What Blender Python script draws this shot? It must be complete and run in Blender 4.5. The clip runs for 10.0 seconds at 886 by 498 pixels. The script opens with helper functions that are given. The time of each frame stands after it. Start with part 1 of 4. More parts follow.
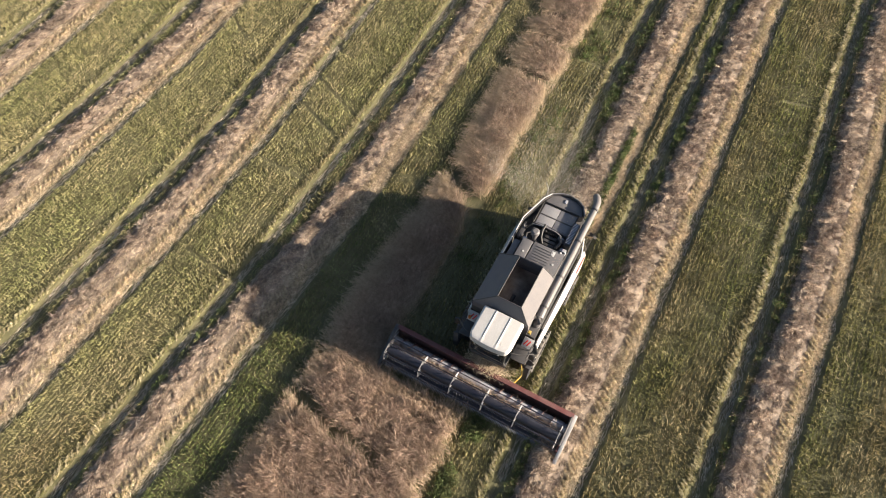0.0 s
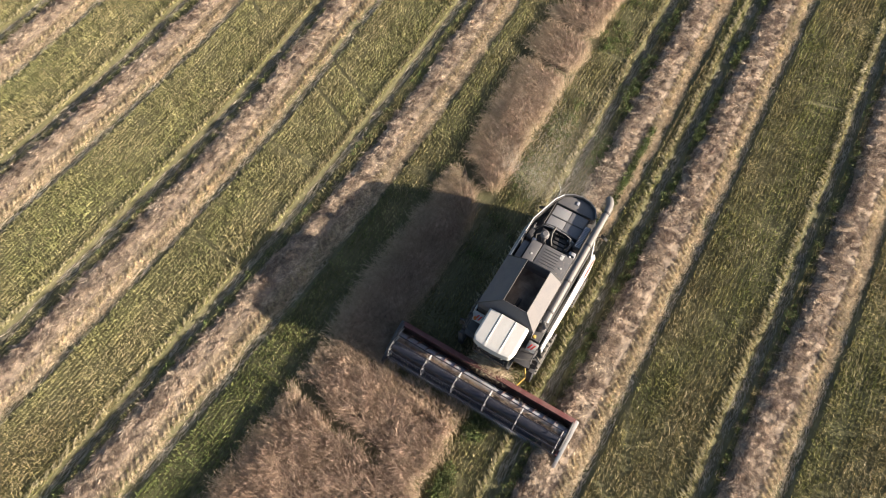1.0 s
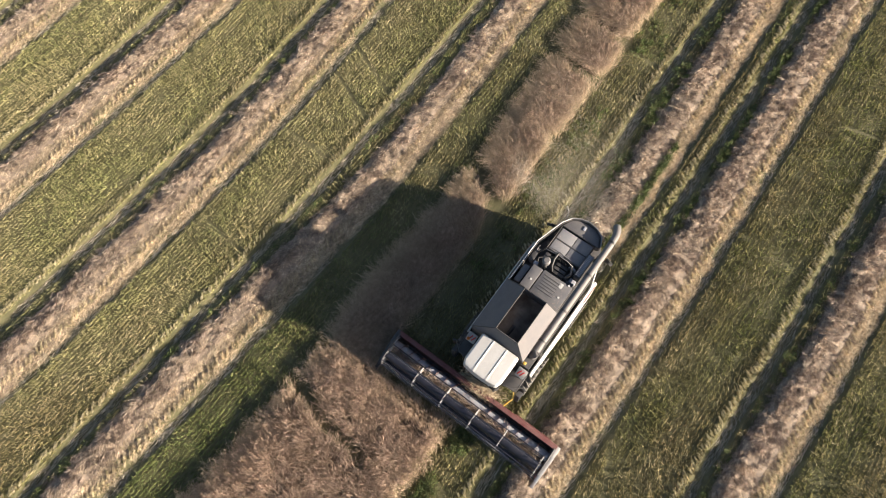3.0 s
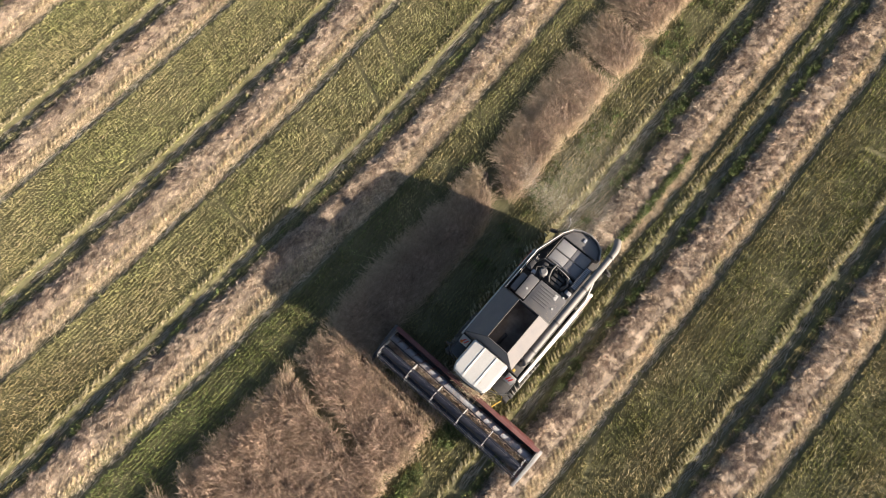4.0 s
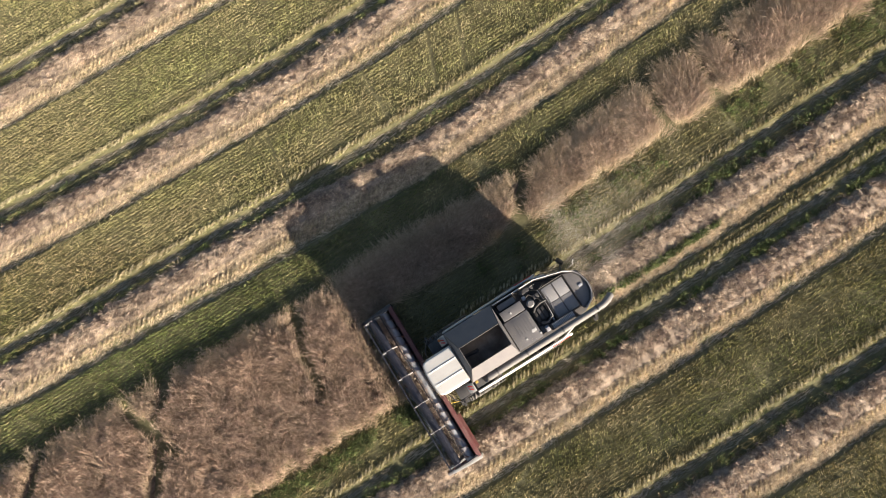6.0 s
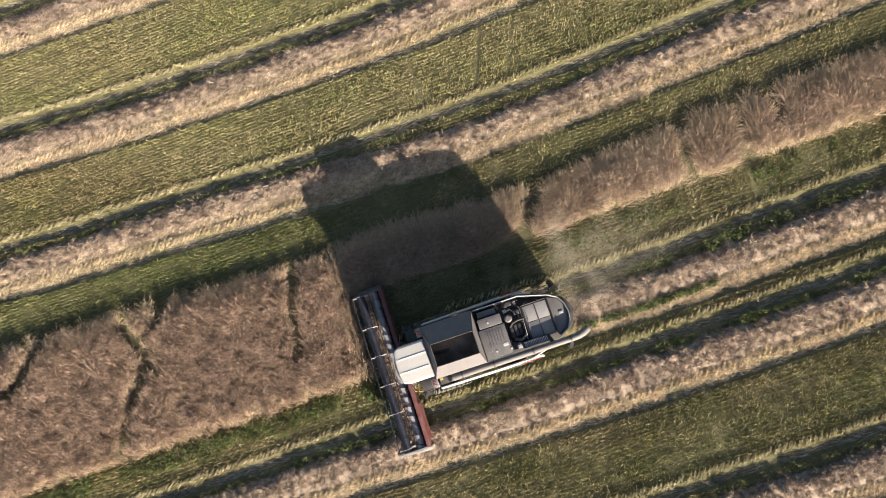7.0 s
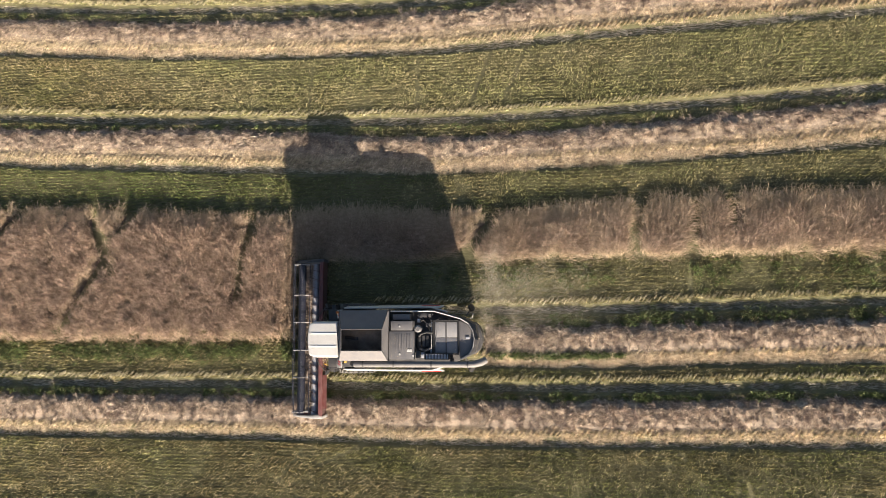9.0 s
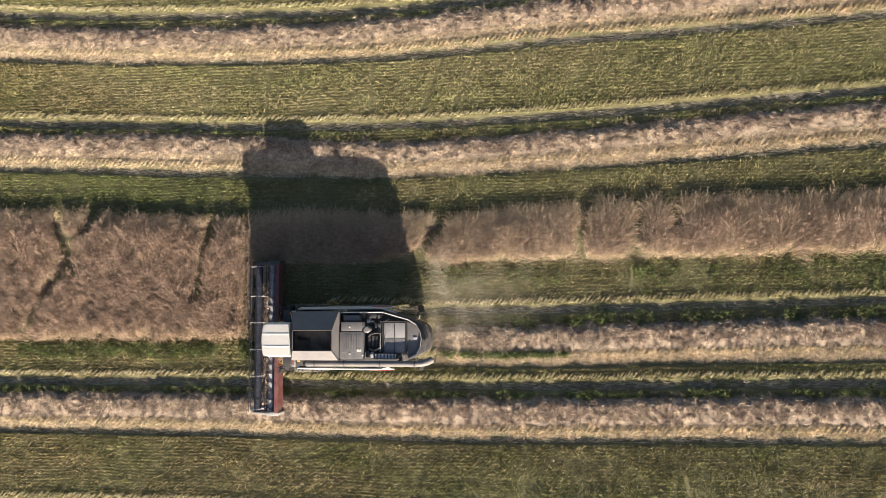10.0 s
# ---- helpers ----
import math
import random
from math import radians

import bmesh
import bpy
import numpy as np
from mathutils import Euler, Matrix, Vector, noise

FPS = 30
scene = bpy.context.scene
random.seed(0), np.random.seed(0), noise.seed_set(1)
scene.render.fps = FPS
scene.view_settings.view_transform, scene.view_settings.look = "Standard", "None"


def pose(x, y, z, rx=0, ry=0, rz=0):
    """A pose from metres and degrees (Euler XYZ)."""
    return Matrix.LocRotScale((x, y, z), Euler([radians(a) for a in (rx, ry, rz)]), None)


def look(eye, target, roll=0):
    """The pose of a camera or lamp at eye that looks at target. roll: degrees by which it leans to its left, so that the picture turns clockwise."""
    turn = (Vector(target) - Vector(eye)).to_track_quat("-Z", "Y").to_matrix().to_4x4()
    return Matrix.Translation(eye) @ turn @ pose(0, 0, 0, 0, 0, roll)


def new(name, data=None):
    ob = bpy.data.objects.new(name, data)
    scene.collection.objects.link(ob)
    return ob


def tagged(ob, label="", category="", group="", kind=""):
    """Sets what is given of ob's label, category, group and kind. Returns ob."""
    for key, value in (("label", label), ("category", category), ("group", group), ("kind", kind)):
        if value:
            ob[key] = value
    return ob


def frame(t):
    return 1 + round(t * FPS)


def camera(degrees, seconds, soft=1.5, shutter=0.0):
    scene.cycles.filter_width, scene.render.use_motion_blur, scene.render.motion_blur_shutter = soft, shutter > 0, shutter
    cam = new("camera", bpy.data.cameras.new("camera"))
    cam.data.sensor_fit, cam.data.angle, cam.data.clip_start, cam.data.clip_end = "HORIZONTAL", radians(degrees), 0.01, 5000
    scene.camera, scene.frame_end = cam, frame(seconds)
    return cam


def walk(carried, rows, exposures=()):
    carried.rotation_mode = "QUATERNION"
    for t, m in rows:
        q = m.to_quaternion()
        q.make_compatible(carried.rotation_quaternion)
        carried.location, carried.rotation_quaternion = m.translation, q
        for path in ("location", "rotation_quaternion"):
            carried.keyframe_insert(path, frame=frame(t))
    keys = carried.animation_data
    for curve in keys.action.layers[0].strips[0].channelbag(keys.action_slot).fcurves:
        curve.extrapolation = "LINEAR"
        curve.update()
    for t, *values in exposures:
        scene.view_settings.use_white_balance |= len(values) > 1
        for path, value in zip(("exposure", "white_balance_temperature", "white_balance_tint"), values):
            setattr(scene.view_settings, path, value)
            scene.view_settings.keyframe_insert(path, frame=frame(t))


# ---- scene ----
cam = camera(65.79, 10.0, soft=0.9)
PATH = [
    (0, (-10.798, -3.520, 30.130), (-9.939, -3.039, 28.389), -0.62),
    (0.5, (-10.112, -3.373, 30.357), (-9.307, -2.890, 28.591), -1.03),
    (1, (-9.356, -3.211, 30.626), (-8.599, -2.728, 28.839), -1.44),
    (1.5, (-8.490, -3.035, 30.946), (-7.779, -2.557, 29.139), -1.85),
    (2, (-7.558, -2.835, 31.337), (-6.898, -2.363, 29.509), -2.30),
    (2.5, (-6.560, -2.612, 31.742), (-5.955, -2.146, 29.894), -2.82),
    (4, (-2.669, -1.748, 33.659), (-2.313, -1.335, 31.734), -8.41),
    (4.5, (-1.334, -1.389, 34.325), (-1.061, -0.999, 32.382), -11.26),
    (5, (-0.002, -1.011, 34.987), (0.187, -0.642, 33.031), -15.44),
    (5.5, (1.312, -0.632, 35.631), (1.414, -0.288, 33.664), -21.57),
    (7, (5.799, -0.002, 37.076), (5.638, 0.282, 35.103), -48.38),
    (7.5, (7.182, 0.313, 37.542), (6.963, 0.568, 35.571), -52.27),
    (8, (8.555, 0.630, 37.985), (8.284, 0.860, 36.017), -53.01),
    (8.5, (9.958, 0.938, 38.402), (9.675, 1.147, 36.433), -54.46),
    (9, (11.342, 1.244, 38.829), (11.061, 1.436, 36.858), -56.39),
    (9.5, (12.714, 1.554, 39.267), (12.439, 1.732, 37.294), -57.94),
    (10, (14.090, 1.863, 39.737), (13.819, 2.024, 37.762), -60.00),
]
walk(cam, [(t, look(eye, target, roll)) for t, eye, target, roll in PATH])

# ---------- sky, sun ----------
SUN_EL, SUN_DIR = radians(17.7), Vector((0.258, -0.966, 0)).normalized()
world = bpy.data.worlds.new("sky")
scene.world = world
world.use_nodes = True
wn = world.node_tree.nodes
sky = wn.new("ShaderNodeTexSky")
sky.sky_type, sky.sun_disc = "NISHITA", False
sky.sun_elevation, sky.sun_rotation = SUN_EL, math.atan2(SUN_DIR.x, SUN_DIR.y)
sky.air_density, sky.dust_density = 1.0, 2.0
wn["Background"].inputs["Strength"].default_value = 0.047
world.node_tree.links.new(sky.outputs[0], wn["Background"].inputs["Color"])
sun = new("sun", bpy.data.lights.new("sun", "SUN"))
sun.data.energy, sun.data.angle, sun.data.color = 5.0, radians(0.55), (1.0, 0.855, 0.678)
sun.matrix_world = look(tuple(SUN_DIR * 40 * math.cos(SUN_EL) + Vector((0, 0, 40 * math.sin(SUN_EL)))), (0, 0, 0))
scene.view_settings.exposure = 1.84


# ---------- materials ----------
def material(name):
    m = bpy.data.materials.new(name)
    m.use_nodes = True
    return m, m.node_tree.nodes, m.node_tree.links, m.node_tree.nodes["Principled BSDF"]


def ramp(nodes, links, source, stops):
    r = nodes.new("ShaderNodeValToRGB")
    while len(r.color_ramp.elements) < len(stops):
        r.color_ramp.elements.new(0.5)
    for e, (p, c) in zip(r.color_ramp.elements, stops):
        e.position, e.color = p, (*c, 1)
    links.new(source, r.inputs[0])
    return r.outputs[0]


def noise_of(nodes, links, scale, stretch=(1, 1, 1), detail=4.0):
    geo, vm, nt = nodes.new("ShaderNodeNewGeometry"), nodes.new("ShaderNodeVectorMath"), nodes.new("ShaderNodeTexNoise")
    vm.operation = "MULTIPLY"
    vm.inputs[1].default_value = stretch
    links.new(geo.outputs["Position"], vm.inputs[0])
    links.new(vm.outputs[0], nt.inputs["Vector"])
    nt.inputs["Scale"].default_value, nt.inputs["Detail"].default_value = scale, detail
    return nt.outputs["Fac"]


def mix(nodes, links, fac, a, b, mode="MIX"):
    n = nodes.new("ShaderNodeMix")
    n.data_type, n.blend_type = "RGBA", mode
    for socket, v in ((n.inputs[0], fac), (n.inputs[6], a), (n.inputs[7], b)):
        if isinstance(v, (int, float)):
            socket.default_value = v
        elif isinstance(v, tuple):
            socket.default_value = (*v, 1)
        else:
            links.new(v, socket)
    return n.outputs[2]


def plant_material(name, tones, patch, patch_scale, stretch, amount, through_light=0.25, rough=0.7, mottle=0.3, stem=None):
    """Blades: a tone for each blade, drawn towards a second set of tones in patches of the field."""
    m, n, l, b = material(name)
    geo = n.new("ShaderNodeNewGeometry")
    own = ramp(n, l, geo.outputs["Random Per Island"], [(i / (len(tones) - 1), c) for i, c in enumerate(tones)])
    spot = ramp(n, l, geo.outputs["Random Per Island"], [(i / (len(patch) - 1), c) for i, c in enumerate(patch)])
    big = ramp(n, l, noise_of(n, l, patch_scale, stretch), [(0.42, (0, 0, 0)), (0.62, (amount,) * 3)])
    col = mix(n, l, big, own, spot)
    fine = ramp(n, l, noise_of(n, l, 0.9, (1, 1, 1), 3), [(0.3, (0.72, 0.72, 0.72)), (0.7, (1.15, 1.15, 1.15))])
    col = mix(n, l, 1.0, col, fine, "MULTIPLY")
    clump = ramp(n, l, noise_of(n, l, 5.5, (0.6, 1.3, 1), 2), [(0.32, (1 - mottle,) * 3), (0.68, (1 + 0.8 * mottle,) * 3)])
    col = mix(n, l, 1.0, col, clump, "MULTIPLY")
    if stem:
        # straw-coloured lower stems below the heads
        height = n.new("ShaderNodeSeparateXYZ")
        l.new(geo.outputs["Position"], height.inputs[0])
        col = mix(n, l, ramp(n, l, height.outputs["Z"], [(0.16, (0.7,) * 3), (0.60, (0, 0, 0))]), col, stem)
    l.new(col, b.inputs["Base Color"])
    b.inputs["Roughness"].default_value = rough
    b.inputs["Specular IOR Level"].default_value = 0.25
    tr, mx = n.new("ShaderNodeBsdfTranslucent"), n.new("ShaderNodeMixShader")
    l.new(col, tr.inputs["Color"])
    mx.inputs[0].default_value = through_light
    l.new(b.outputs[0], mx.inputs[1])
    l.new(tr.outputs[0], mx.inputs[2])
    l.new(mx.outputs[0], n["Material Output"].inputs["Surface"])
    return m


def surface(name, colour, rough=0.5, metal=0.0, dust=0.3, dust_colour=(0.30, 0.275, 0.255), scale=3.0, bump=0.15, coat=0.0):
    """Painted, rubber or metal surface with dust in patches, grain and slight relief."""
    m, n, l, b = material(name)
    f = noise_of(n, l, scale, (1, 1, 1), 6)
    d = ramp(n, l, f, [(0.35, (0, 0, 0)), (0.75, (dust,) * 3)])
    g = ramp(n, l, noise_of(n, l, 28, (1, 1, 1), 3), [(0.3, (0.86, 0.86, 0.86)), (0.7, (1.1, 1.1, 1.1))])
    col = mix(n, l, 1.0, mix(n, l, d, colour, dust_colour), g, "MULTIPLY")
    l.new(col, b.inputs["Base Color"])
    rr = ramp(n, l, f, [(0.3, (rough,) * 3), (0.8, (min(1, rough + 0.25),) * 3)])
    l.new(rr, b.inputs["Roughness"])
    b.inputs["Metallic"].default_value = metal
    b.inputs["Coat Weight"].default_value = coat
    bp = n.new("ShaderNodeBump")
    bp.inputs["Strength"].default_value, bp.inputs["Distance"].default_value = bump, 0.01
    l.new(noise_of(n, l, 40, (1, 1, 1), 4), bp.inputs["Height"])
    l.new(bp.outputs[0], b.inputs["Normal"])
    return m


def ground_material(name, tones, wide):
    m, n, l, b = material(name)
    a = ramp(n, l, noise_of(n, l, 6, (0.3, 1, 1), 6), tones)
    c = ramp(n, l, noise_of(n, l, 0.35, (0.25, 1, 1), 5), wide)
    l.new(mix(n, l, 0.5, a, c), b.inputs["Base Color"])
    b.inputs["Roughness"].default_value = 0.95
    bp = n.new("ShaderNodeBump")
    bp.inputs["Strength"].default_value, bp.inputs["Distance"].default_value = 0.7, 0.05
    l.new(noise_of(n, l, 14, (0.5, 1, 1), 6), bp.inputs["Height"])
    l.new(bp.outputs[0], b.inputs["Normal"])
    return m


M_SOIL = ground_material("field_soil", [(0.3, (0.07, 0.065, 0.034)), (0.55, (0.13, 0.12, 0.063)), (0.75, (0.22, 0.19, 0.115))],
                         [(0.35, (0.065, 0.07, 0.032)), (0.7, (0.15, 0.135, 0.073))])
M_FAR = ground_material("distant_stubble", [(0.3, (0.12, 0.12, 0.05)), (0.55, (0.22, 0.21, 0.095)), (0.75, (0.34, 0.31, 0.16))],
                        [(0.35, (0.14, 0.155, 0.06)), (0.7, (0.29, 0.265, 0.13))])
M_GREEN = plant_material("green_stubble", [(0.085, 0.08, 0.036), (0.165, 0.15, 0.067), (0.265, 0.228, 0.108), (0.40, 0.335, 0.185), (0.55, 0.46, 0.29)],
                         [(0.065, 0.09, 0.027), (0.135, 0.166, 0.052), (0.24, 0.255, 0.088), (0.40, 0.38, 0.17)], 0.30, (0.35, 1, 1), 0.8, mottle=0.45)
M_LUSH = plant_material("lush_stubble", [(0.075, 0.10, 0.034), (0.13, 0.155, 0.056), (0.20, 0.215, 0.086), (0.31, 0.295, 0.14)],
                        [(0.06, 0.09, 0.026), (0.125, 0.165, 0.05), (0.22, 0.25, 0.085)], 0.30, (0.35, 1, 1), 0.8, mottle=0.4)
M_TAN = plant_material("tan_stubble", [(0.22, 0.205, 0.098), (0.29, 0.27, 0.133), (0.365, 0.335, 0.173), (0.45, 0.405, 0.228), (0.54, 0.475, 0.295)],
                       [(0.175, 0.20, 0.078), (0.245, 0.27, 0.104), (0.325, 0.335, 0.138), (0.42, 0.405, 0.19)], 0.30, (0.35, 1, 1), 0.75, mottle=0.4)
M_FLAT = plant_material("flattened_stubble", [(0.28, 0.25, 0.205), (0.45, 0.405, 0.33), (0.62, 0.555, 0.455)],
                        [(0.23, 0.21, 0.155), (0.38, 0.345, 0.26), (0.54, 0.48, 0.37)], 0.5, (0.3, 1, 1), 0.6)
M_FRINGE = plant_material("pale_stubble_fringe", [(0.34, 0.30, 0.19), (0.58, 0.525, 0.38), (0.76, 0.69, 0.53)],
                          [(0.30, 0.295, 0.145), (0.54, 0.49, 0.31), (0.70, 0.63, 0.445)], 0.45, (0.3, 1, 1), 0.6)
M_COMB = plant_material("pressed_straw_locks", [(0.45, 0.365, 0.25), (0.62, 0.525, 0.375), (0.76, 0.665, 0.495)],
                        [(0.40, 0.345, 0.20), (0.56, 0.48, 0.315), (0.70, 0.605, 0.43)], 0.45, (0.3, 1, 1), 0.5)
M_STRAW = plant_material("dry_straw", [(0.37, 0.29, 0.205), (0.55, 0.448, 0.325), (0.68, 0.57, 0.42), (0.78, 0.67, 0.505)],
                         [(0.32, 0.245, 0.175), (0.50, 0.405, 0.295), (0.64, 0.53, 0.39)], 0.8, (0.6, 1, 1), 0.7, 0.2)
M_TUFT = plant_material("tousled_straw", [(0.18, 0.136, 0.11), (0.32, 0.254, 0.208), (0.46, 0.378, 0.312), (0.63, 0.535, 0.44)],
                        [(0.16, 0.118, 0.10), (0.28, 0.216, 0.185), (0.41, 0.328, 0.28)], 0.9, (0.6, 1, 1), 0.8, 0.2)
M_LITTER = plant_material("bleached_straw", [(0.26, 0.215, 0.125), (0.42, 0.355, 0.215), (0.60, 0.515, 0.335)], [(0.24, 0.21, 0.11), (0.44, 0.375, 0.23)], 0.6, (0.4, 1, 1), 0.6)
M_WEED = plant_material("weed_leaves", [(0.042, 0.06, 0.022), (0.082, 0.112, 0.038), (0.125, 0.165, 0.055), (0.19, 0.22, 0.09)],
                        [(0.05, 0.06, 0.028), (0.12, 0.125, 0.055)], 0.8, (1, 1, 1), 0.6, 0.25)
# straw mat under the loose straw, toned down to paint shade into the gaps
M_MAT = plant_material("matted_straw_gap_shade", [(0.22, 0.172, 0.136), (0.30, 0.24, 0.192)], [(0.17, 0.132, 0.107), (0.25, 0.198, 0.16)], 1.5, (0.6, 1, 1), 0.8, 0.1)
M_CROP = plant_material("ripe_crop", [(0.185, 0.125, 0.101), (0.288, 0.204, 0.163), (0.40, 0.296, 0.237), (0.54, 0.418, 0.332)],
                        [(0.20, 0.136, 0.104), (0.33, 0.236, 0.18), (0.49, 0.367, 0.282)], 0.5, (1, 1, 1), 0.6, 0.3, mottle=0.4, stem=(0.58, 0.48, 0.33))
# filler below the crop stalks: shade of the gaps put into its colour
M_CROP_SHADE = plant_material("shaded_crop_filler", [(0.12, 0.088, 0.07), (0.18, 0.135, 0.108)], [(0.13, 0.105, 0.072), (0.2, 0.155, 0.11)], 1.2, (1, 1, 1), 0.7, 0.1)
M_DUST = plant_material("pale_dust", [(0.55, 0.50, 0.43), (0.75, 0.70, 0.62)], [(0.6, 0.55, 0.48), (0.7, 0.65, 0.57)], 1.0, (1, 1, 1), 0.5, 0.45)
M_WHITE = surface("cream_paint", (0.45, 0.447, 0.445), 0.4, dust=0.22, scale=2.0, coat=0.15)
M_GREY = surface("dark_grey_paint", (0.034, 0.034, 0.039), 0.5, dust=0.15, scale=2.5)
M_TANK = surface("grey_tank_sheet", (0.105, 0.101, 0.112), 0.75, dust=0.22, scale=1.5)
M_DECK = surface("charcoal_cover", (0.092, 0.091, 0.101), 0.5, dust=0.2, scale=2.2)
M_AUGER = surface("mid_grey_paint", (0.11, 0.106, 0.112), 0.5, dust=0.25, scale=2.0)
M_SCREEN = surface("dusty_silver_sheet", (0.26, 0.26, 0.275), 0.45, 0.25, dust=0.4, scale=2.5)
M_HOOD = surface("dusty_grey_sheet", (0.15, 0.15, 0.165), 0.6, 0.1, dust=0.5, scale=2.0)
M_BLACK = surface("black_plastic", (0.016, 0.016, 0.018), 0.5, dust=0.06, scale=3)
M_RUBBER = surface("tyre_rubber", (0.022, 0.022, 0.022), 0.85, dust=0.5, scale=4)
M_RED = surface("red_paint", (0.085, 0.019, 0.02), 0.6, dust=0.14, scale=2.5)
M_FLIGHT = surface("dark_red_paint", (0.06, 0.02, 0.02), 0.5, dust=0.2)
M_RED_BRIGHT = surface("bright_red_paint", (0.6, 0.03, 0.03), 0.4, dust=0.1)
M_STEEL = surface("worn_steel", (0.36, 0.38, 0.44), 0.4, 0.25, dust=0.3, scale=5)
M_IRON = surface("grey_iron", (0.22, 0.22, 0.235), 0.5, 0.3, dust=0.3, scale=5)
M_YELLOW = surface("yellow_paint", (0.45, 0.30, 0.04), 0.45, dust=0.2)
M_TUBE = surface("blue_black_paint", (0.010, 0.012, 0.024), 0.35, dust=0.05, scale=4)
M_GRAIN = surface("dusty_grain", (0.13, 0.10, 0.08), 0.9, dust=0.8, scale=1.6, dust_colour=(0.36, 0.32, 0.28), bump=0.6)
M_ORANGE = surface("orange_plastic", (0.7, 0.2, 0.03), 0.4, dust=0.1)


def glass_material():
    m, n, l, b = material("cab_glass")
    b.inputs["Base Color"].default_value = (0.02, 0.025, 0.03, 1)
    b.inputs["Roughness"].default_value = 0.06
    b.inputs["Transmission Weight"].default_value = 0.35
    return m


M_GLASS = glass_material()


# ---------- mesh helpers ----------
def finish(bm, name, mat, smooth=False):
    bmesh.ops.recalc_face_normals(bm, faces=bm.faces)
    me = bpy.data.meshes.new(name)
    bm.to_mesh(me)
    bm.free()
    me.materials.append(mat)
    if smooth:
        me.shade_smooth()
        me.set_sharp_from_angle(angle=radians(35))
    return me


def part(name, bm, mat, parent, label="", smooth=True):
    """Links bm as one mesh under a thing (an Empty) or under a part."""
    ob = new(name, finish(bm, name, mat, smooth))
    ob.parent = parent
    if parent.type == "EMPTY":
        ob.matrix_parent_inverse = Matrix.Translation(parent.location).inverted()
    return tagged(ob, label) if label else ob


def thing(name, x, y, z, label, category, group=""):
    ob = new(name)
    ob.location = (x, y, z)
    ob.empty_display_size = 0.3
    return tagged(ob, label, category, group)


def bevelled(bm, verts, width):
    if width:
        edges = list({e for v in verts for e in v.link_edges})
        bmesh.ops.bevel(bm, geom=edges, offset=width, segments=2, affect="EDGES", profile=0.6)


def box(bm, x0, x1, y0, y1, z0, z1, bevel=0.02, turn=None):
    m = Matrix.Translation(((x0 + x1) / 2, (y0 + y1) / 2, (z0 + z1) / 2))
    if turn:
        m = m @ Euler([radians(a) for a in turn]).to_matrix().to_4x4()
    m = m @ Matrix.Diagonal((abs(x1 - x0), abs(y1 - y0), abs(z1 - z0), 1))
    bevelled(bm, bmesh.ops.create_cube(bm, size=1.0, matrix=m)["verts"], bevel)
    return bm


def tube(bm, points, radius, sides=10):
    """A round bar along a line of points; radius may be one number or one for each point."""
    pts = [Vector(p) for p in points]
    rad = radius if isinstance(radius, (list, tuple)) else [radius] * len(pts)
    rings = []
    for i, p in enumerate(pts):
        d = (pts[min(i + 1, len(pts) - 1)] - pts[max(i - 1, 0)]).normalized()
        u = d.orthogonal().normalized() if abs(d.z) > 0.95 else d.cross(Vector((0, 0, 1))).normalized()
        v = d.cross(u)
        rings.append([bm.verts.new(p + rad[i] * (math.cos(a) * u + math.sin(a) * v)) for a in [2 * math.pi * k / sides for k in range(sides)]])
    for a, b in zip(rings, rings[1:]):
        for k in range(sides):
            bm.faces.new((a[k], a[(k + 1) % sides], b[(k + 1) % sides], b[k]))
    bm.faces.new(rings[0][::-1])
    bm.faces.new(rings[-1])
    return bm


def prism(bm, outline, z0, z1, axis="z", bevel=0.0):
    """An outline pushed out between two levels along one axis. For 'y' the outline is (x, z), for 'z' it is (x, y)."""
    def at(p, h):
        return (p[0], h, p[1]) if axis == "y" else (p[0], p[1], h) if axis == "z" else (h, p[0], p[1])
    lo, hi = [bm.verts.new(at(p, z0)) for p in outline], [bm.verts.new(at(p, z1)) for p in outline]
    k = len(outline)
    for i in range(k):
        bm.faces.new((lo[i], lo[(i + 1) % k], hi[(i + 1) % k], hi[i]))
    bm.faces.new(lo[::-1])
    bm.faces.new(hi)
    bevelled(bm, lo + hi, bevel)
    return bm


def slab(bm, corners, thick):
    """A sheet through four corners, thickened along its normal."""
    c = [Vector(p) for p in corners]
    nrm = (c[1] - c[0]).cross(c[-1] - c[0]).normalized() * thick
    a, b = [bm.verts.new(p) for p in c], [bm.verts.new(p + nrm) for p in c]
    k = len(c)
    for i in range(k):
        bm.faces.new((a[i], a[(i + 1) % k], b[(i + 1) % k], b[i]))
    bm.faces.new(a[::-1])
    bm.faces.new(b)
    return bm


def mesh_from_arrays(name, verts, faces, mat, width):
    me = bpy.data.meshes.new(name)
    nf = len(faces)
    me.vertices.add(len(verts))
    me.vertices.foreach_set("co", np.asarray(verts, np.float32).ravel())
    me.loops.add(nf * width)
    me.loops.foreach_set("vertex_index", np.asarray(faces, np.int32).ravel())
    me.polygons.add(nf)
    me.polygons.foreach_set("loop_start", np.arange(nf, dtype=np.int32) * width)
    me.polygons.foreach_set("loop_total", np.full(nf, width, np.int32))
    me.update(calc_edges=True)
    me.materials.append(mat)
    return me


# ---------- the plan of the field ----------
rng = np.random.default_rng(7)
X0, X1, Y0, Y1 = -27.5, 36.5, -19.5, 41.0
CROP_FRONT = -3.05


def smooth_line(x, xs, ys):
    """A smooth curve through a few offsets along the field."""
    w = np.array([-3.0, -1.5, 0.0, 1.5, 3.0])
    return sum(np.interp(x + d, xs, ys) for d in w) / len(w)


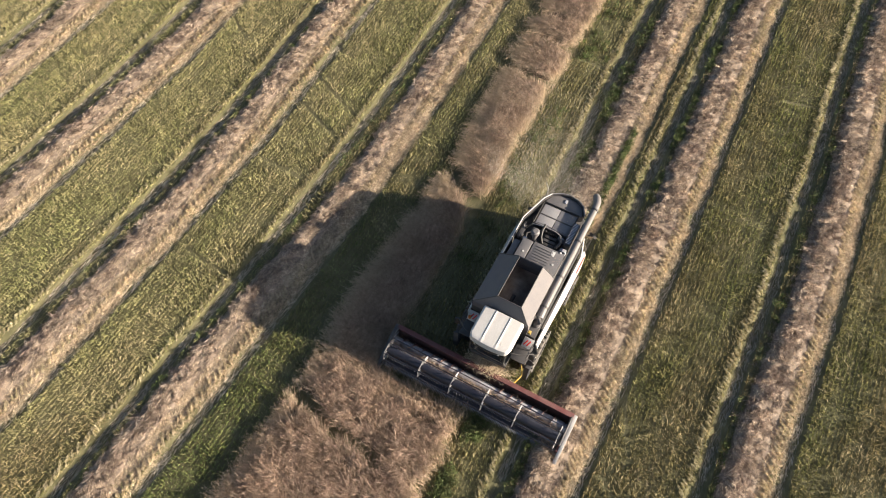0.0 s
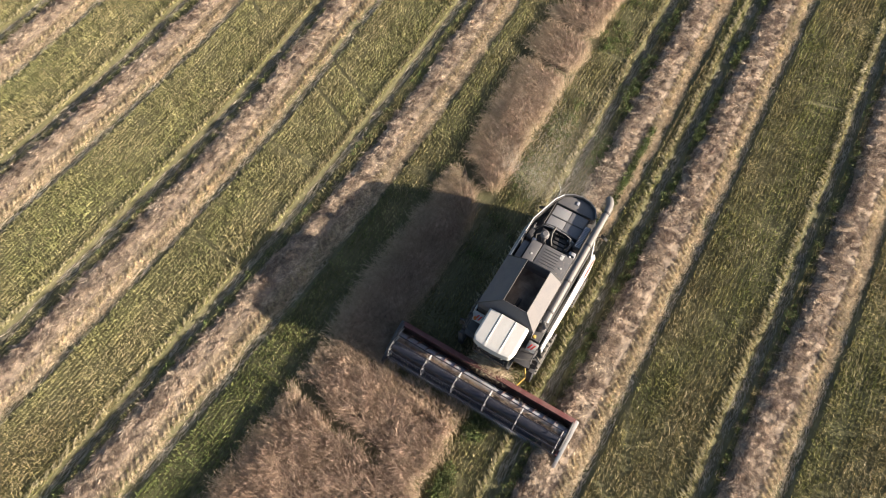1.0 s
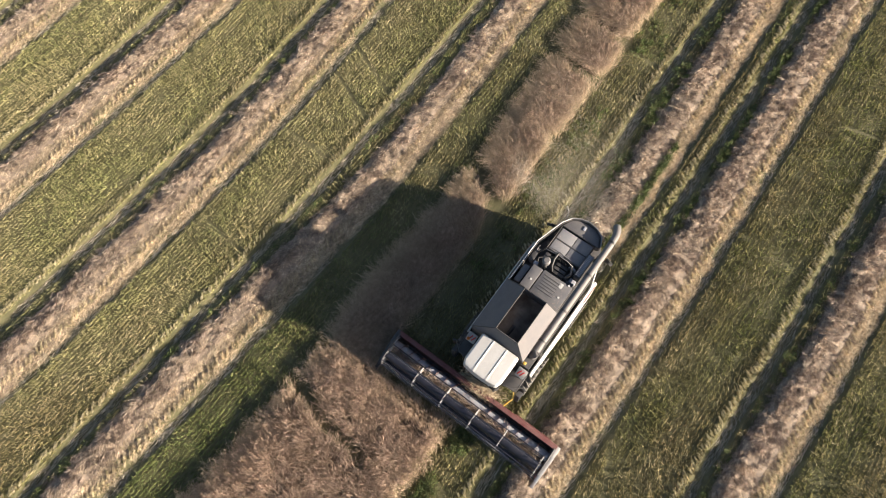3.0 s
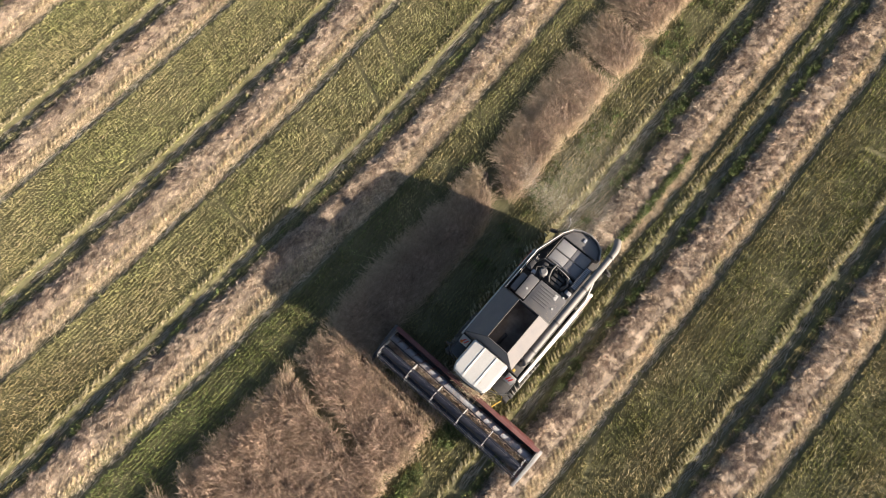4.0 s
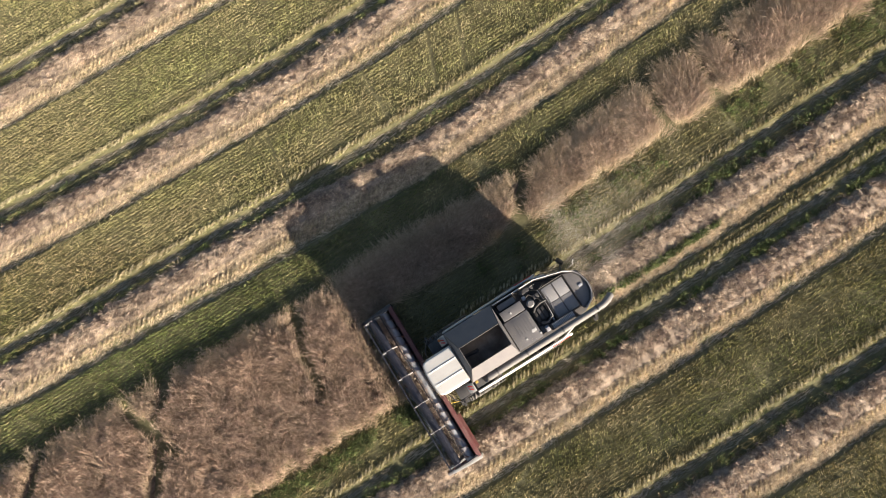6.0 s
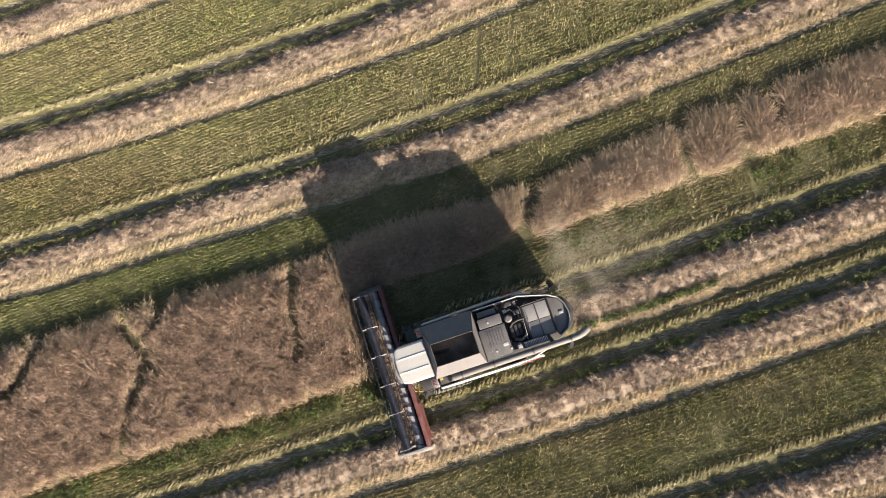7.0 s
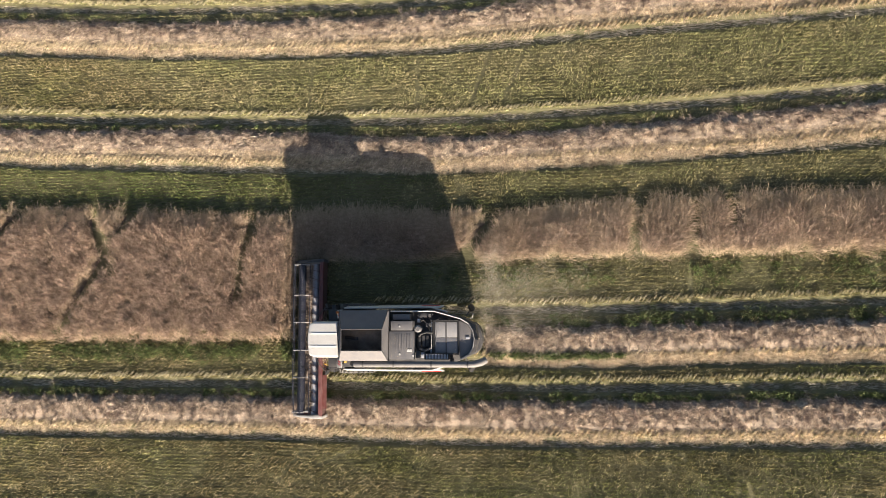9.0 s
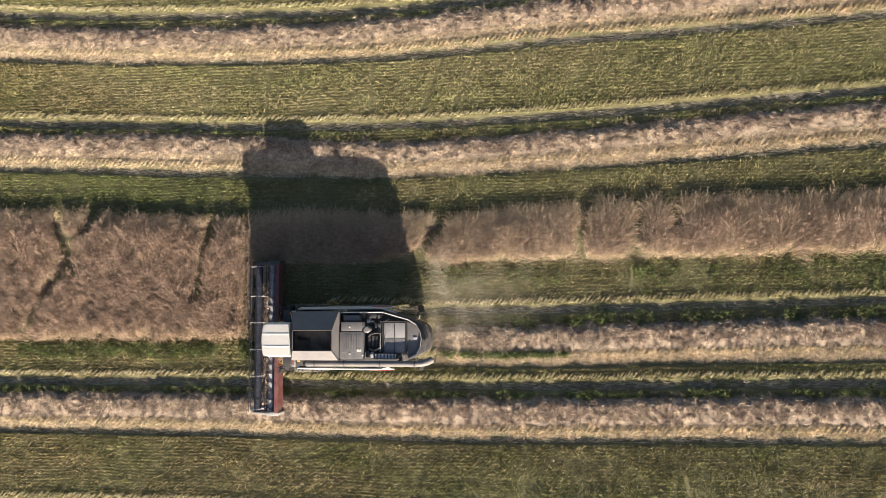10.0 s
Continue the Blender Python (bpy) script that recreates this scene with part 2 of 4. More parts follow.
# name, middle of the two wheel tracks, start and end along the field
ROWS = [("south_far", -11.75, X0, X1), ("south_near", -4.25, X0, X1), ("behind", 0.05, 8.2, X1), ("north_near", 11.5, X0, X1),
        ("north_next", 18.6, X0, X1), ("north_far", 26.3, X0, X1), ("north_last", 33.9, X0, X1)]
HALF, TRACK, TRACK_HALF = 0.98, 1.48, 0.32
FAR_BEND = ([-28, -20, -14, -10, -4, 0, 8, 13, 20, 37], [1.3, 1.05, 0.75, 0.5, 0.22, 0.0, -0.3, -0.1, 0.4, 0.8])
BENDS = {"north_near": ([-28, -24, -20, -16, -12, -9, -2, 1, 4.5, 8, 11, 14, 20, 23, 37], [1.75, 1.3, 0.85, 0.65, 0.42, 0.22, -0.1, -0.25, -0.38, -0.4, -0.3, -0.25, -0.1, 0.1, 0.6]),
         "north_next": ([-28, -24, -20, -16, -13, -9, -2, 4.6, 8, 11, 17, 23, 37], [1.9, 1.45, 1.1, 0.75, 0.5, 0.28, -0.05, -0.25, -0.2, 0.0, 0.15, 0.3, 0.7]),
         "north_far": FAR_BEND, "north_last": FAR_BEND,
         "south_near": ([-26, -16, -6, 4, 10, 17, 23, 37], [0.06, 0.0, 0.06, -0.08, -0.08, -0.02, 0.15, 0.3]),
         "behind": ([0, 4, 7.4, 10.5, 16.5, 22, 37], [0.14, 0.14, -0.02, -0.1, -0.02, 0.16, 0.4])}
WANDER = {"north_near": ([-24, -16, -9, -2, 5, 13, 21, 37], [-0.1, 0.05, 0.22, 0.0, -0.34, -0.28, -0.12, 0.1]),
          "north_next": ([-24, -12, -2, 6, 16, 37], [0.0, -0.15, -0.05, 0.12, 0.25, 0.15]),
          "south_near": ([-24, 37], [0.05, 0.05]),
          "behind": ([0, 9, 16, 37], [-0.2, -0.2, -0.15, -0.15])}


def track_middle(k, c, x):
    """Middle between the two wheel tracks of a row."""
    if k in BENDS:
        return c + smooth_line(x, *BENDS[k])
    return c + 0.14 * np.sin(x * 0.16 + len(k)) + 0.03 * np.sin(x * 0.61 + 2 * len(k))


def row_middle(k, c, x):
    """Middle of the straw, which wanders between the tracks."""
    off = smooth_line(x, *WANDER[k]) if k in WANDER else 0.12 * np.sin(x * 0.21 + 3 * len(k))
    return track_middle(k, c, x) + off


def crop_north(x):
    return smooth_line(x, [-28, -25, -16, -9.5, -5.5, 3, 7.6, 10.7, 13.7, 16.6, 22, 27, 42], [8.15, 8.0, 7.6, 7.3, 7.0, 6.95, 6.5, 6.5, 6.9, 7.2, 7.2, 7.2, 7.4])


def crop_south(x):
    edge = np.where(x < CROP_FRONT, -0.14, smooth_line(x, [-4, 3, 10, 20, 30], [4.4, 4.25, 4.15, 4.25, 4.55]))
    return edge + 0.04 * np.sin(x * 1.3) + 0.03 * np.sin(x * 3.1 + 1)


LANES = [[(-15.95, 7.3), (-15.9, 6.76), (-15.5, 5.4), (-14.6, 3.7)], [(-15.4, 4.4), (-16.7, 2.3), (-17.9, 0.5)], [(-13.6, 7.2), (-14.3, 6.2), (-15.5, 5.7)],
         [(-21.2, 7.5), (-23.4, 5.5), (-27.2, 4.5)], [(9.0, 6.7), (7.6, 5.2), (6.0, 4.0)],
         [(16.8, 7.0), (16.5, 4.9)], [(19.8, 7.2), (19.5, 4.0)], [(21.6, 7.1), (21.7, 5.7)], [(-5.7, 6.6), (-6.2, 4.8), (-6.6, 2.2)]]
TRAMPLED = [[(10.9, 17.0), (9.3, 13.3)], [(7.5, 13.5), (8.8, 16.8)], [(4.4, 16.4), (4.3, 13.3)], [(-2.1, 16.2), (-2.3, 13.6)], [(-4.0, -8.4), (-2.4, -6.4)], [(1.1, -6.1), (-1.4, -7.3)],
            [(6.0, 4.1), (5.3, 2.1)], [(19.5, 4.2), (19.4, 2.3)], [(32.2, -8.2), (31.7, -9.7)], [(37.2, -6.7), (36.8, -10.1)], [(22.0, -7.8), (22.5, -10.2)], [(12.4, 24.2), (11.3, 22.5)]]


def line_distance(lines, x, y):
    """Distance to the nearest of some broken lines."""
    d = np.full(x.shape, 9.0)
    for line in lines:
        for (ax, ay), (bx, by) in zip(line, line[1:]):
            vx, vy = bx - ax, by - ay
            s = np.clip(((x - ax) * vx + (y - ay) * vy) / (vx * vx + vy * vy), 0, 1)
            d = np.minimum(d, np.hypot(x - ax - s * vx, y - ay - s * vy))
    return d


def in_crop(x, y):
    return (y < crop_north(x)) & (y > crop_south(x))


def row_offset(x, y, middle=track_middle):
    """Signed distance to the nearest row's middle, where that row exists."""
    best = np.full(x.shape, 99.0)
    for k, c, a, b in ROWS:
        d = np.where(((x > (a if k != "behind" else 1.5)) & (x < b)), y - middle(k, c, x), 99.0)
        best = np.where(np.abs(d) < np.abs(best), d, best)
    return best


def waves(x, y, size, seed):
    """A cheap smooth field between about -1 and 1, for lean and height."""
    r = np.random.default_rng(seed)
    out = np.zeros(x.shape)
    for _ in range(7):
        a, p, s = r.uniform(0, 2 * np.pi), r.uniform(0, 2 * np.pi), r.uniform(0.6, 1.8)
        out += np.sin((x * np.cos(a) + y * np.sin(a)) * 2 * np.pi * s / size + p)
    return out / 3.2


def blades(name, base, lean, width, mat):
    """One narrow leaf a base point: three corners, the tip at base + lean."""
    n = len(base)
    side = np.cross(lean, rng.normal(size=(n, 3)))
    side /= np.linalg.norm(side, axis=1, keepdims=True) + 1e-9
    side *= (width / 2)[:, None]
    v = np.stack([base - side, base + side, base + lean], axis=1).reshape(-1, 3)
    return mesh_from_arrays(name, v, np.arange(3 * n).reshape(-1, 3), mat, 3)


def build_ground():
    xs = np.concatenate([[-2500, -800, -250, -90, -50], np.arange(-32, 46.1, 1.0), [60, 110, 260, 800, 2500]])
    ys = np.concatenate([[-2500, -800, -250, -90, -40], np.arange(-24, 46.1, 0.12), [60, 110, 260, 800, 2500]])
    gx, gy = np.meshgrid(xs, ys, indexing="ij")
    d = np.abs(row_offset(gx, gy))
    z = -0.02 + 0.02 * waves(gx, gy, 3.0, 3) - 0.09 * np.exp(-((d - TRACK) / 0.31) ** 4)
    z = np.where((np.abs(gx) > 46) | (np.abs(gy) > 47), -0.05, z)
    v = np.stack([gx, gy, z], axis=-1).reshape(-1, 3)
    ny = len(ys)
    i, j = np.meshgrid(np.arange(len(xs) - 1), np.arange(ny - 1), indexing="ij")
    a = (i * ny + j).ravel()
    f = np.stack([a, a + ny, a + ny + 1, a + 1], axis=1)
    me = mesh_from_arrays("ground", v, f, M_SOIL, 4)
    me.materials.append(M_FAR)
    mid = v[f].mean(axis=1)
    far = (mid[:, 0] < X0) | (mid[:, 0] > X1) | (mid[:, 1] < Y0) | (mid[:, 1] > Y1)
    me.polygons.foreach_set("material_index", far.astype(np.int32))
    tagged(new("ground", me), "brown-green soil of a harvested field with wheel ruts", "ground", kind="structure")


def build_stubble():
    pitch = 0.19
    count = 1250000
    x = rng.uniform(X0, X1, count)
    line = rng.integers(int(Y0 / pitch), int(Y1 / pitch), count)
    y = line * pitch + rng.normal(0, 0.03, count) + 0.05 * np.sin(x * 0.8)
    d, dm = row_offset(x, y), row_offset(x, y, row_middle)
    ad = np.abs(d)
    crop = in_crop(x, y)
    clear = (np.abs(ad - TRACK) > TRACK_HALF * rng.uniform(0.92, 1.04, count)) & (np.abs(dm) > HALF * 0.8) & ((d > 0) | (d < -TRACK) | (rng.random(count) < 0.25))
    keep = (~crop) & clear & (line_distance(TRAMPLED, x, y) > rng.uniform(0.04, 0.17, count))
    x, y, d, line = x[keep], y[keep], d[keep], line[keep]
    n = len(x)
    strong = rng.uniform(0.72, 1.2, 4000)
    h = rng.uniform(0.13, 0.24, n) * (1 + 0.2 * waves(x, y, 5.0, 5)) * strong[line + 2000] * (1 + 0.16 * waves(x, y * 3, 1.1, 6))
    h = np.where(np.abs(np.abs(d) - TRACK - TRACK_HALF - 0.3) < 0.3, np.maximum(h, 0.19), h)
    yaw = 0.7 + np.pi * rng.integers(0, 2, n) + 0.5 * waves(x, y, 4.0, 63) + rng.normal(0, 0.5, n)
    tilt = rng.uniform(0.1, 0.95, n)
    laid = np.clip(waves(x, y, 2.6, 61) + 0.5 * waves(x, y, 0.9, 62) - 0.75, 0, 0.5) * 2
    tilt, h = tilt * (1 + 1.6 * laid), h * (1 - 0.55 * laid)
    lean = np.stack([h * tilt * np.cos(yaw) - 0.03, h * tilt * np.sin(yaw), h], axis=1)
    base = np.stack([x, y, np.full(n, -0.03)], axis=1)
    width = rng.uniform(0.016, 0.044, n)
    tan = y - 0.9 * np.clip(-9 - x, 0, 12) + 0.9 * waves(x, y, 9.0, 8) + rng.normal(0, 0.8, n) > 11.5
    beside = (y > crop_north(x) - 0.5) & (y < track_middle("north_near", 11.5, x) - TRACK)
    lush = beside & (x + 2 * waves(x, y, 5.0, 9) < 6)
    lush &= rng.random(n) < 0.8
    tan = (tan | (beside & (rng.random(n) < 0.55)) | ((x > 1.5) & (y > 2.0) & (y < 4.8) & (rng.random(n) < 0.6))) & ~lush
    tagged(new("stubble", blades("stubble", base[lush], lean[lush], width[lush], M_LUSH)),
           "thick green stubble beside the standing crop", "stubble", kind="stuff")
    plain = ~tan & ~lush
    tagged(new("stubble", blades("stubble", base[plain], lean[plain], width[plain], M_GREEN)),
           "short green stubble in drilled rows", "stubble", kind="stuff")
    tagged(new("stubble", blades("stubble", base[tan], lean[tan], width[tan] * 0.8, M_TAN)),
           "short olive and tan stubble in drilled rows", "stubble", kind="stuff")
    # flattened stubble in the wheel tracks
    count = 1000000
    x, y = rng.uniform(X0, X1, count), rng.uniform(Y0, Y1, count)
    ad = np.abs(row_offset(x, y))
    keep = (np.abs(ad - TRACK) < TRACK_HALF + 0.04) & (~in_crop(x, y))
    x, y = x[keep], y[keep]
    n = len(x)
    yaw = rng.normal(0, 0.22, n) + np.pi
    length = rng.uniform(0.15, 0.4, n)
    lean = np.stack([length * np.cos(yaw), length * np.sin(yaw), rng.uniform(0.0, 0.03, n)], axis=1)
    base = np.stack([x, y, np.full(n, -0.10)], axis=1)
    tagged(new("flattened_stubble", blades("flattened_stubble", base, lean, rng.uniform(0.02, 0.045, n), M_FLAT)),
           "tan stubble pressed flat in the wheel tracks", "stubble", kind="stuff")


def build_fringes():
    """Pale stubble pushed over by the tyres: a regular comb of slanting locks inside the southern track, a ragged edge north of the northern one."""
    dx, dy = -0.62, -0.78
    for side, step, per, mat, label in ((-1, 0.31, 90, M_COMB, "pale straw pressed into slanting locks by tyre lugs"), (1, 0.20, 40, M_FRINGE, "pale leaning stubble tufts along the wheel tracks")):
        bases, leans = [], []
        for k, c, a, b in ROWS:
            a = 2.0 if k == "behind" else a
            tx = np.arange(a, b, step)
            n = len(tx)
            tx = tx + rng.normal(0, 0.035, n)
            if side < 0:
                ty = track_middle(k, c, tx) - TRACK + TRACK_HALF + 0.38 + rng.normal(0, 0.03, n)
                along, tall, low = rng.uniform(0.40, 0.52, n), 0.15, 0.05
            else:
                ty = track_middle(k, c, tx) + TRACK + TRACK_HALF + rng.uniform(0.24, 0.42, n)
                along, tall, low = rng.uniform(0.22, 0.36, n), 0.20, 0.06
            # each lock is a strip of blades from its upper end down towards the track
            s = rng.uniform(-0.2, 0.70, n * per)
            thick = 0.030 if side < 0 else 0.028
            px = np.repeat(tx, per) + dx * s * np.repeat(along, per) + rng.normal(0, thick, n * per)
            py = np.repeat(ty, per) + dy * s * np.repeat(along, per) + rng.normal(0, thick, n * per)
            ln = rng.uniform(0.10, 0.20, n * per)
            bases.append(np.stack([px, py, rng.uniform(-0.03, low, n * per)], axis=1))
            leans.append(np.stack([dx * ln + rng.normal(0, 0.02, n * per), dy * ln + rng.normal(0, 0.02, n * per), tall * rng.uniform(0.3, 1.1, n * per)], axis=1))
        base, lean = np.concatenate(bases), np.concatenate(leans)
        ok = ~in_crop(base[:, 0], base[:, 1])
        base, lean = base[ok], lean[ok]
        tagged(new("stubble_fringe", blades("stubble_fringe", base, lean, rng.uniform(0.014, 0.032, len(base)), mat)), label, "stubble", kind="stuff")


def build_scattered_straw():
    """Loose pale straws lying over the stubble, thick in some patches."""
    n = 240000
    x, y = rng.uniform(X0, X1, n), rng.uniform(Y0, Y1, n)
    patch = waves(x, y * 1.5, 6.0, 71) + 0.7 * waves(x, y * 1.5, 1.6, 72)
    keep = (np.abs(row_offset(x, y)) > TRACK + TRACK_HALF + 0.1) & ~in_crop(x, y) & (patch > rng.uniform(-0.6, 2.0, n)) & ((y < 2) | (y > 10.5))
    x, y = x[keep], y[keep]
    n = len(x)
    yaw, ln = 0.75 + 0.8 * waves(x, y, 3.0, 73) + rng.normal(0, 0.45, n), rng.uniform(0.10, 0.30, n)
    lean = np.stack([ln * np.cos(yaw), ln * np.sin(yaw), rng.uniform(-0.04, 0.05, n)], axis=1)
    tagged(new("scattered_straw", blades("scattered_straw", np.stack([x, y, rng.uniform(0.08, 0.19, n)], axis=1), lean, rng.uniform(0.012, 0.03, n), M_LITTER)),
           "loose bleached straws lying over the stubble", "straw", kind="stuff")


def build_weeds():
    """Low leafy weeds in clumps: beside the straw, along the crop's edge and in patches of the stubble."""
    bases, leans, widths = [], [], []
    mids = {k: c for k, c, a, b in ROWS}
    for k, lo, hi, off, spread, many in (("south_near", X0, X1, 1.0, 0.12, 620), ("behind", 9.0, X1, 0.9, 0.2, 360), ("behind", 8.5, 16.0, -1.02, 0.06, 200), ("edge", X0, -2.7, -0.62, 0.14, 420),
                                         ("edge", X0, -2.7, -0.95, 0.22, 420), ("north_next", X0, X1, 1.02, 0.1, 70), ("north_near", X0, X1, 0.98, 0.12, 110), ("south_far", X0, X1, 1.02, 0.12, 160),
                                         ("strip", 4.0, X1, 3.6, 0.55, 420)):
        tx = rng.uniform(lo, hi, many)
        tx = tx[waves(tx, tx * 0 + off, 4.0, 77) > (-0.8 if k == "edge" else -0.3)]
        n, per = len(tx), 26
        ty = (track_middle(k, mids[k], tx) if k in mids else 0) + off + rng.normal(0, spread, n)
        r = rng.uniform(0.07, 0.17, n)
        px = np.repeat(tx, per) + np.repeat(r, per) * rng.normal(0, 0.8, n * per)
        py = np.repeat(ty, per) + np.repeat(r, per) * rng.normal(0, 0.6, n * per)
        yaw, ln = rng.uniform(0, 2 * np.pi, n * per), rng.uniform(0.07, 0.17, n * per)
        bases.append(np.stack([px, py, rng.uniform(0.02, 0.2, n * per)], axis=1))
        leans.append(np.stack([ln * np.cos(yaw), ln * np.sin(yaw), rng.uniform(-0.02, 0.1, n * per)], axis=1))
        widths.append(rng.uniform(0.025, 0.05, n * per))
    tagged(new("weeds", blades("weeds", np.concatenate(bases), np.concatenate(leans), np.concatenate(widths), M_WEED)),
           "low dark green weeds between stubble and straw", "weeds", kind="stuff")


def mound_height(k, x, v):
    """Height of a straw row at x, with v from -1 to 1 across it: a long southern skirt and a crest north of the middle."""
    seed = len(k) * 7
    south = 0.0 if k.startswith("north") else 1.0
    lump = 0.85 + 0.17 * waves(x, v * 0.6, 1.7, seed) + 0.10 * waves(x, v * 0.8, 0.5, seed + 1) + 0.30 * south * np.sin(2 * np.pi * x / 0.72 + 1.6 * v + 2.0 * waves(x, v * 0.3, 4.0, seed + 2))
    shape = np.where(v < 0.45, np.clip((v + 1) / 1.45, 0, 1) ** 0.85, np.clip((1 - v) / 0.55, 0, 1) ** 0.6)
    return (0.28 + 0.06 * south) * shape * np.clip(lump, 0.3, 1.4)


def row_half(k, x):
    return HALF * (1 + 0.10 * waves(x, x * 0, 2.4, len(k)) + 0.05 * waves(x, x * 0, 0.8, len(k) + 3))


def build_windrow(k, c, a, b):
    n, m = int((b - a) / 0.12), 20
    along = np.linspace(a, b, n)
    along = np.concatenate([[] if k == "behind" else np.linspace(-75, a - 1, 60), along, np.linspace(b + 1, 95, 60)])
    n = len(along)
    gx, gv = np.meshgrid(along, np.linspace(-1, 1, m), indexing="ij")
    gy = row_middle(k, c, gx) + gv * row_half(k, gx) * np.where(gv > 0, 0.80, 1) - 0.16 * (gv < 0) * gv ** 2
    gz = mound_height(k, gx, gv) * (np.clip((gx - a) / 1.2, 0.1, 1) if k == "behind" else 1) - 0.03
    v = np.stack([gx, gy, gz], axis=-1).reshape(-1, 3)
    i, j = np.meshgrid(np.arange(n - 1), np.arange(m - 1), indexing="ij")
    q = (i * m + j).ravel()
    me = mesh_from_arrays("straw_windrow", v, np.stack([q, q + m, q + m + 1, q + 1], axis=1), M_MAT, 4)
    ob = tagged(new("straw_windrow", me), "long heaped windrow of dry pale straw on the stubble", "windrow", "straw windrows")

    def on_mound(x, v):
        return np.stack([x, row_middle(k, c, x) + v * row_half(k, x) * np.where(v > 0, 0.88, 1) - 0.16 * (v < 0) * v ** 2, mound_height(k, x, np.clip(v, -1, 1)) * (np.clip((x - a) / 1.2, 0.1, 1) if k == "behind" else 1) - 0.03], axis=1)

    north = k.startswith("north")
    # laid straw of the skirt
    cnt = int((b - a) * 1250)
    x, vv = rng.uniform(a, b, cnt), np.where(rng.random(cnt) < (0.74 if north else 0.84), rng.uniform(-1.12, -0.38 if north else -0.62, cnt), rng.uniform(-0.5, 1.1, cnt))
    if north:
        keep = rng.random(cnt) > 0.3 * np.clip((-6 - x) / 6, 0, 1)
        x, vv, cnt = x[keep], vv[keep], int(keep.sum())
    yaw = rng.normal(-1.75, 0.65, cnt)
    ln = rng.uniform(0.12, 0.36, cnt)
    lean = np.stack([ln * np.cos(yaw), ln * np.sin(yaw), ln * rng.uniform(-0.28, 0.22, cnt)], axis=1)
    straw = tagged(new("loose_straw", blades("loose_straw", on_mound(x, vv), lean, rng.uniform(0.012, 0.028, cnt), M_STRAW)), kind="stuff")
    straw.parent = ob
    # tousled tufts along the crest
    tufts, per = int((b - a) * (24 if north else 34)), 26
    tx, tv = rng.uniform(a, b, tufts), np.clip(rng.normal(0.36, 0.36, tufts) if north else rng.normal(0.25, 0.46, tufts), -0.85, 1.1)
    if north:
        tx = np.where(rng.random(tufts) < 0.14, rng.uniform(a, -8, tufts), tx)
    x = np.repeat(tx, per) + rng.normal(0, 0.07, tufts * per)
    vv = np.repeat(tv, per) + rng.normal(0, 0.08, tufts * per)
    yaw = np.repeat(rng.normal(-1.9, 0.9, tufts), per) + rng.normal(0, 0.55, tufts * per)
    ln = np.repeat(rng.uniform(0.2, 0.42, tufts), per) * rng.uniform(0.6, 1.2, tufts * per)
    lift = np.repeat(rng.uniform(0.1, 0.6, tufts), per) + rng.normal(0, 0.15, tufts * per)
    lean = np.stack([ln * np.cos(yaw), ln * np.sin(yaw), ln * lift], axis=1)
    tuft = tagged(new("straw_tuft", blades("straw_tuft", on_mound(x, vv), lean, rng.uniform(0.014, 0.034, tufts * per), M_TUFT)), kind="stuff")
    tuft.parent = ob


def crop_height(x, y):
    return 0.70 + 0.05 * waves(x, y, 3.2, 31) + 0.10 * waves(x, y * 0.5, 1.0, 32)


def ribbons(name, base, mid, high, tip, width, mat):
    """Bent stalks: a thin stem, a bow and a drooping head, as one narrow ribbon each."""
    n = len(base)
    side = np.cross(tip - base, rng.normal(size=(n, 3)))
    side /= np.linalg.norm(side, axis=1, keepdims=True) + 1e-9
    side *= (width / 2)[:, None]
    v = np.stack([base, mid - side * 0.6, mid + side * 0.6, high - side, high + side, tip], axis=1).reshape(-1, 3)
    i = np.arange(n)[:, None] * 6
    f = np.concatenate([i + np.array(t) for t in ((0, 1, 2), (1, 3, 4), (1, 4, 2), (3, 5, 4))])
    return mesh_from_arrays(name, v, f, mat, 3)


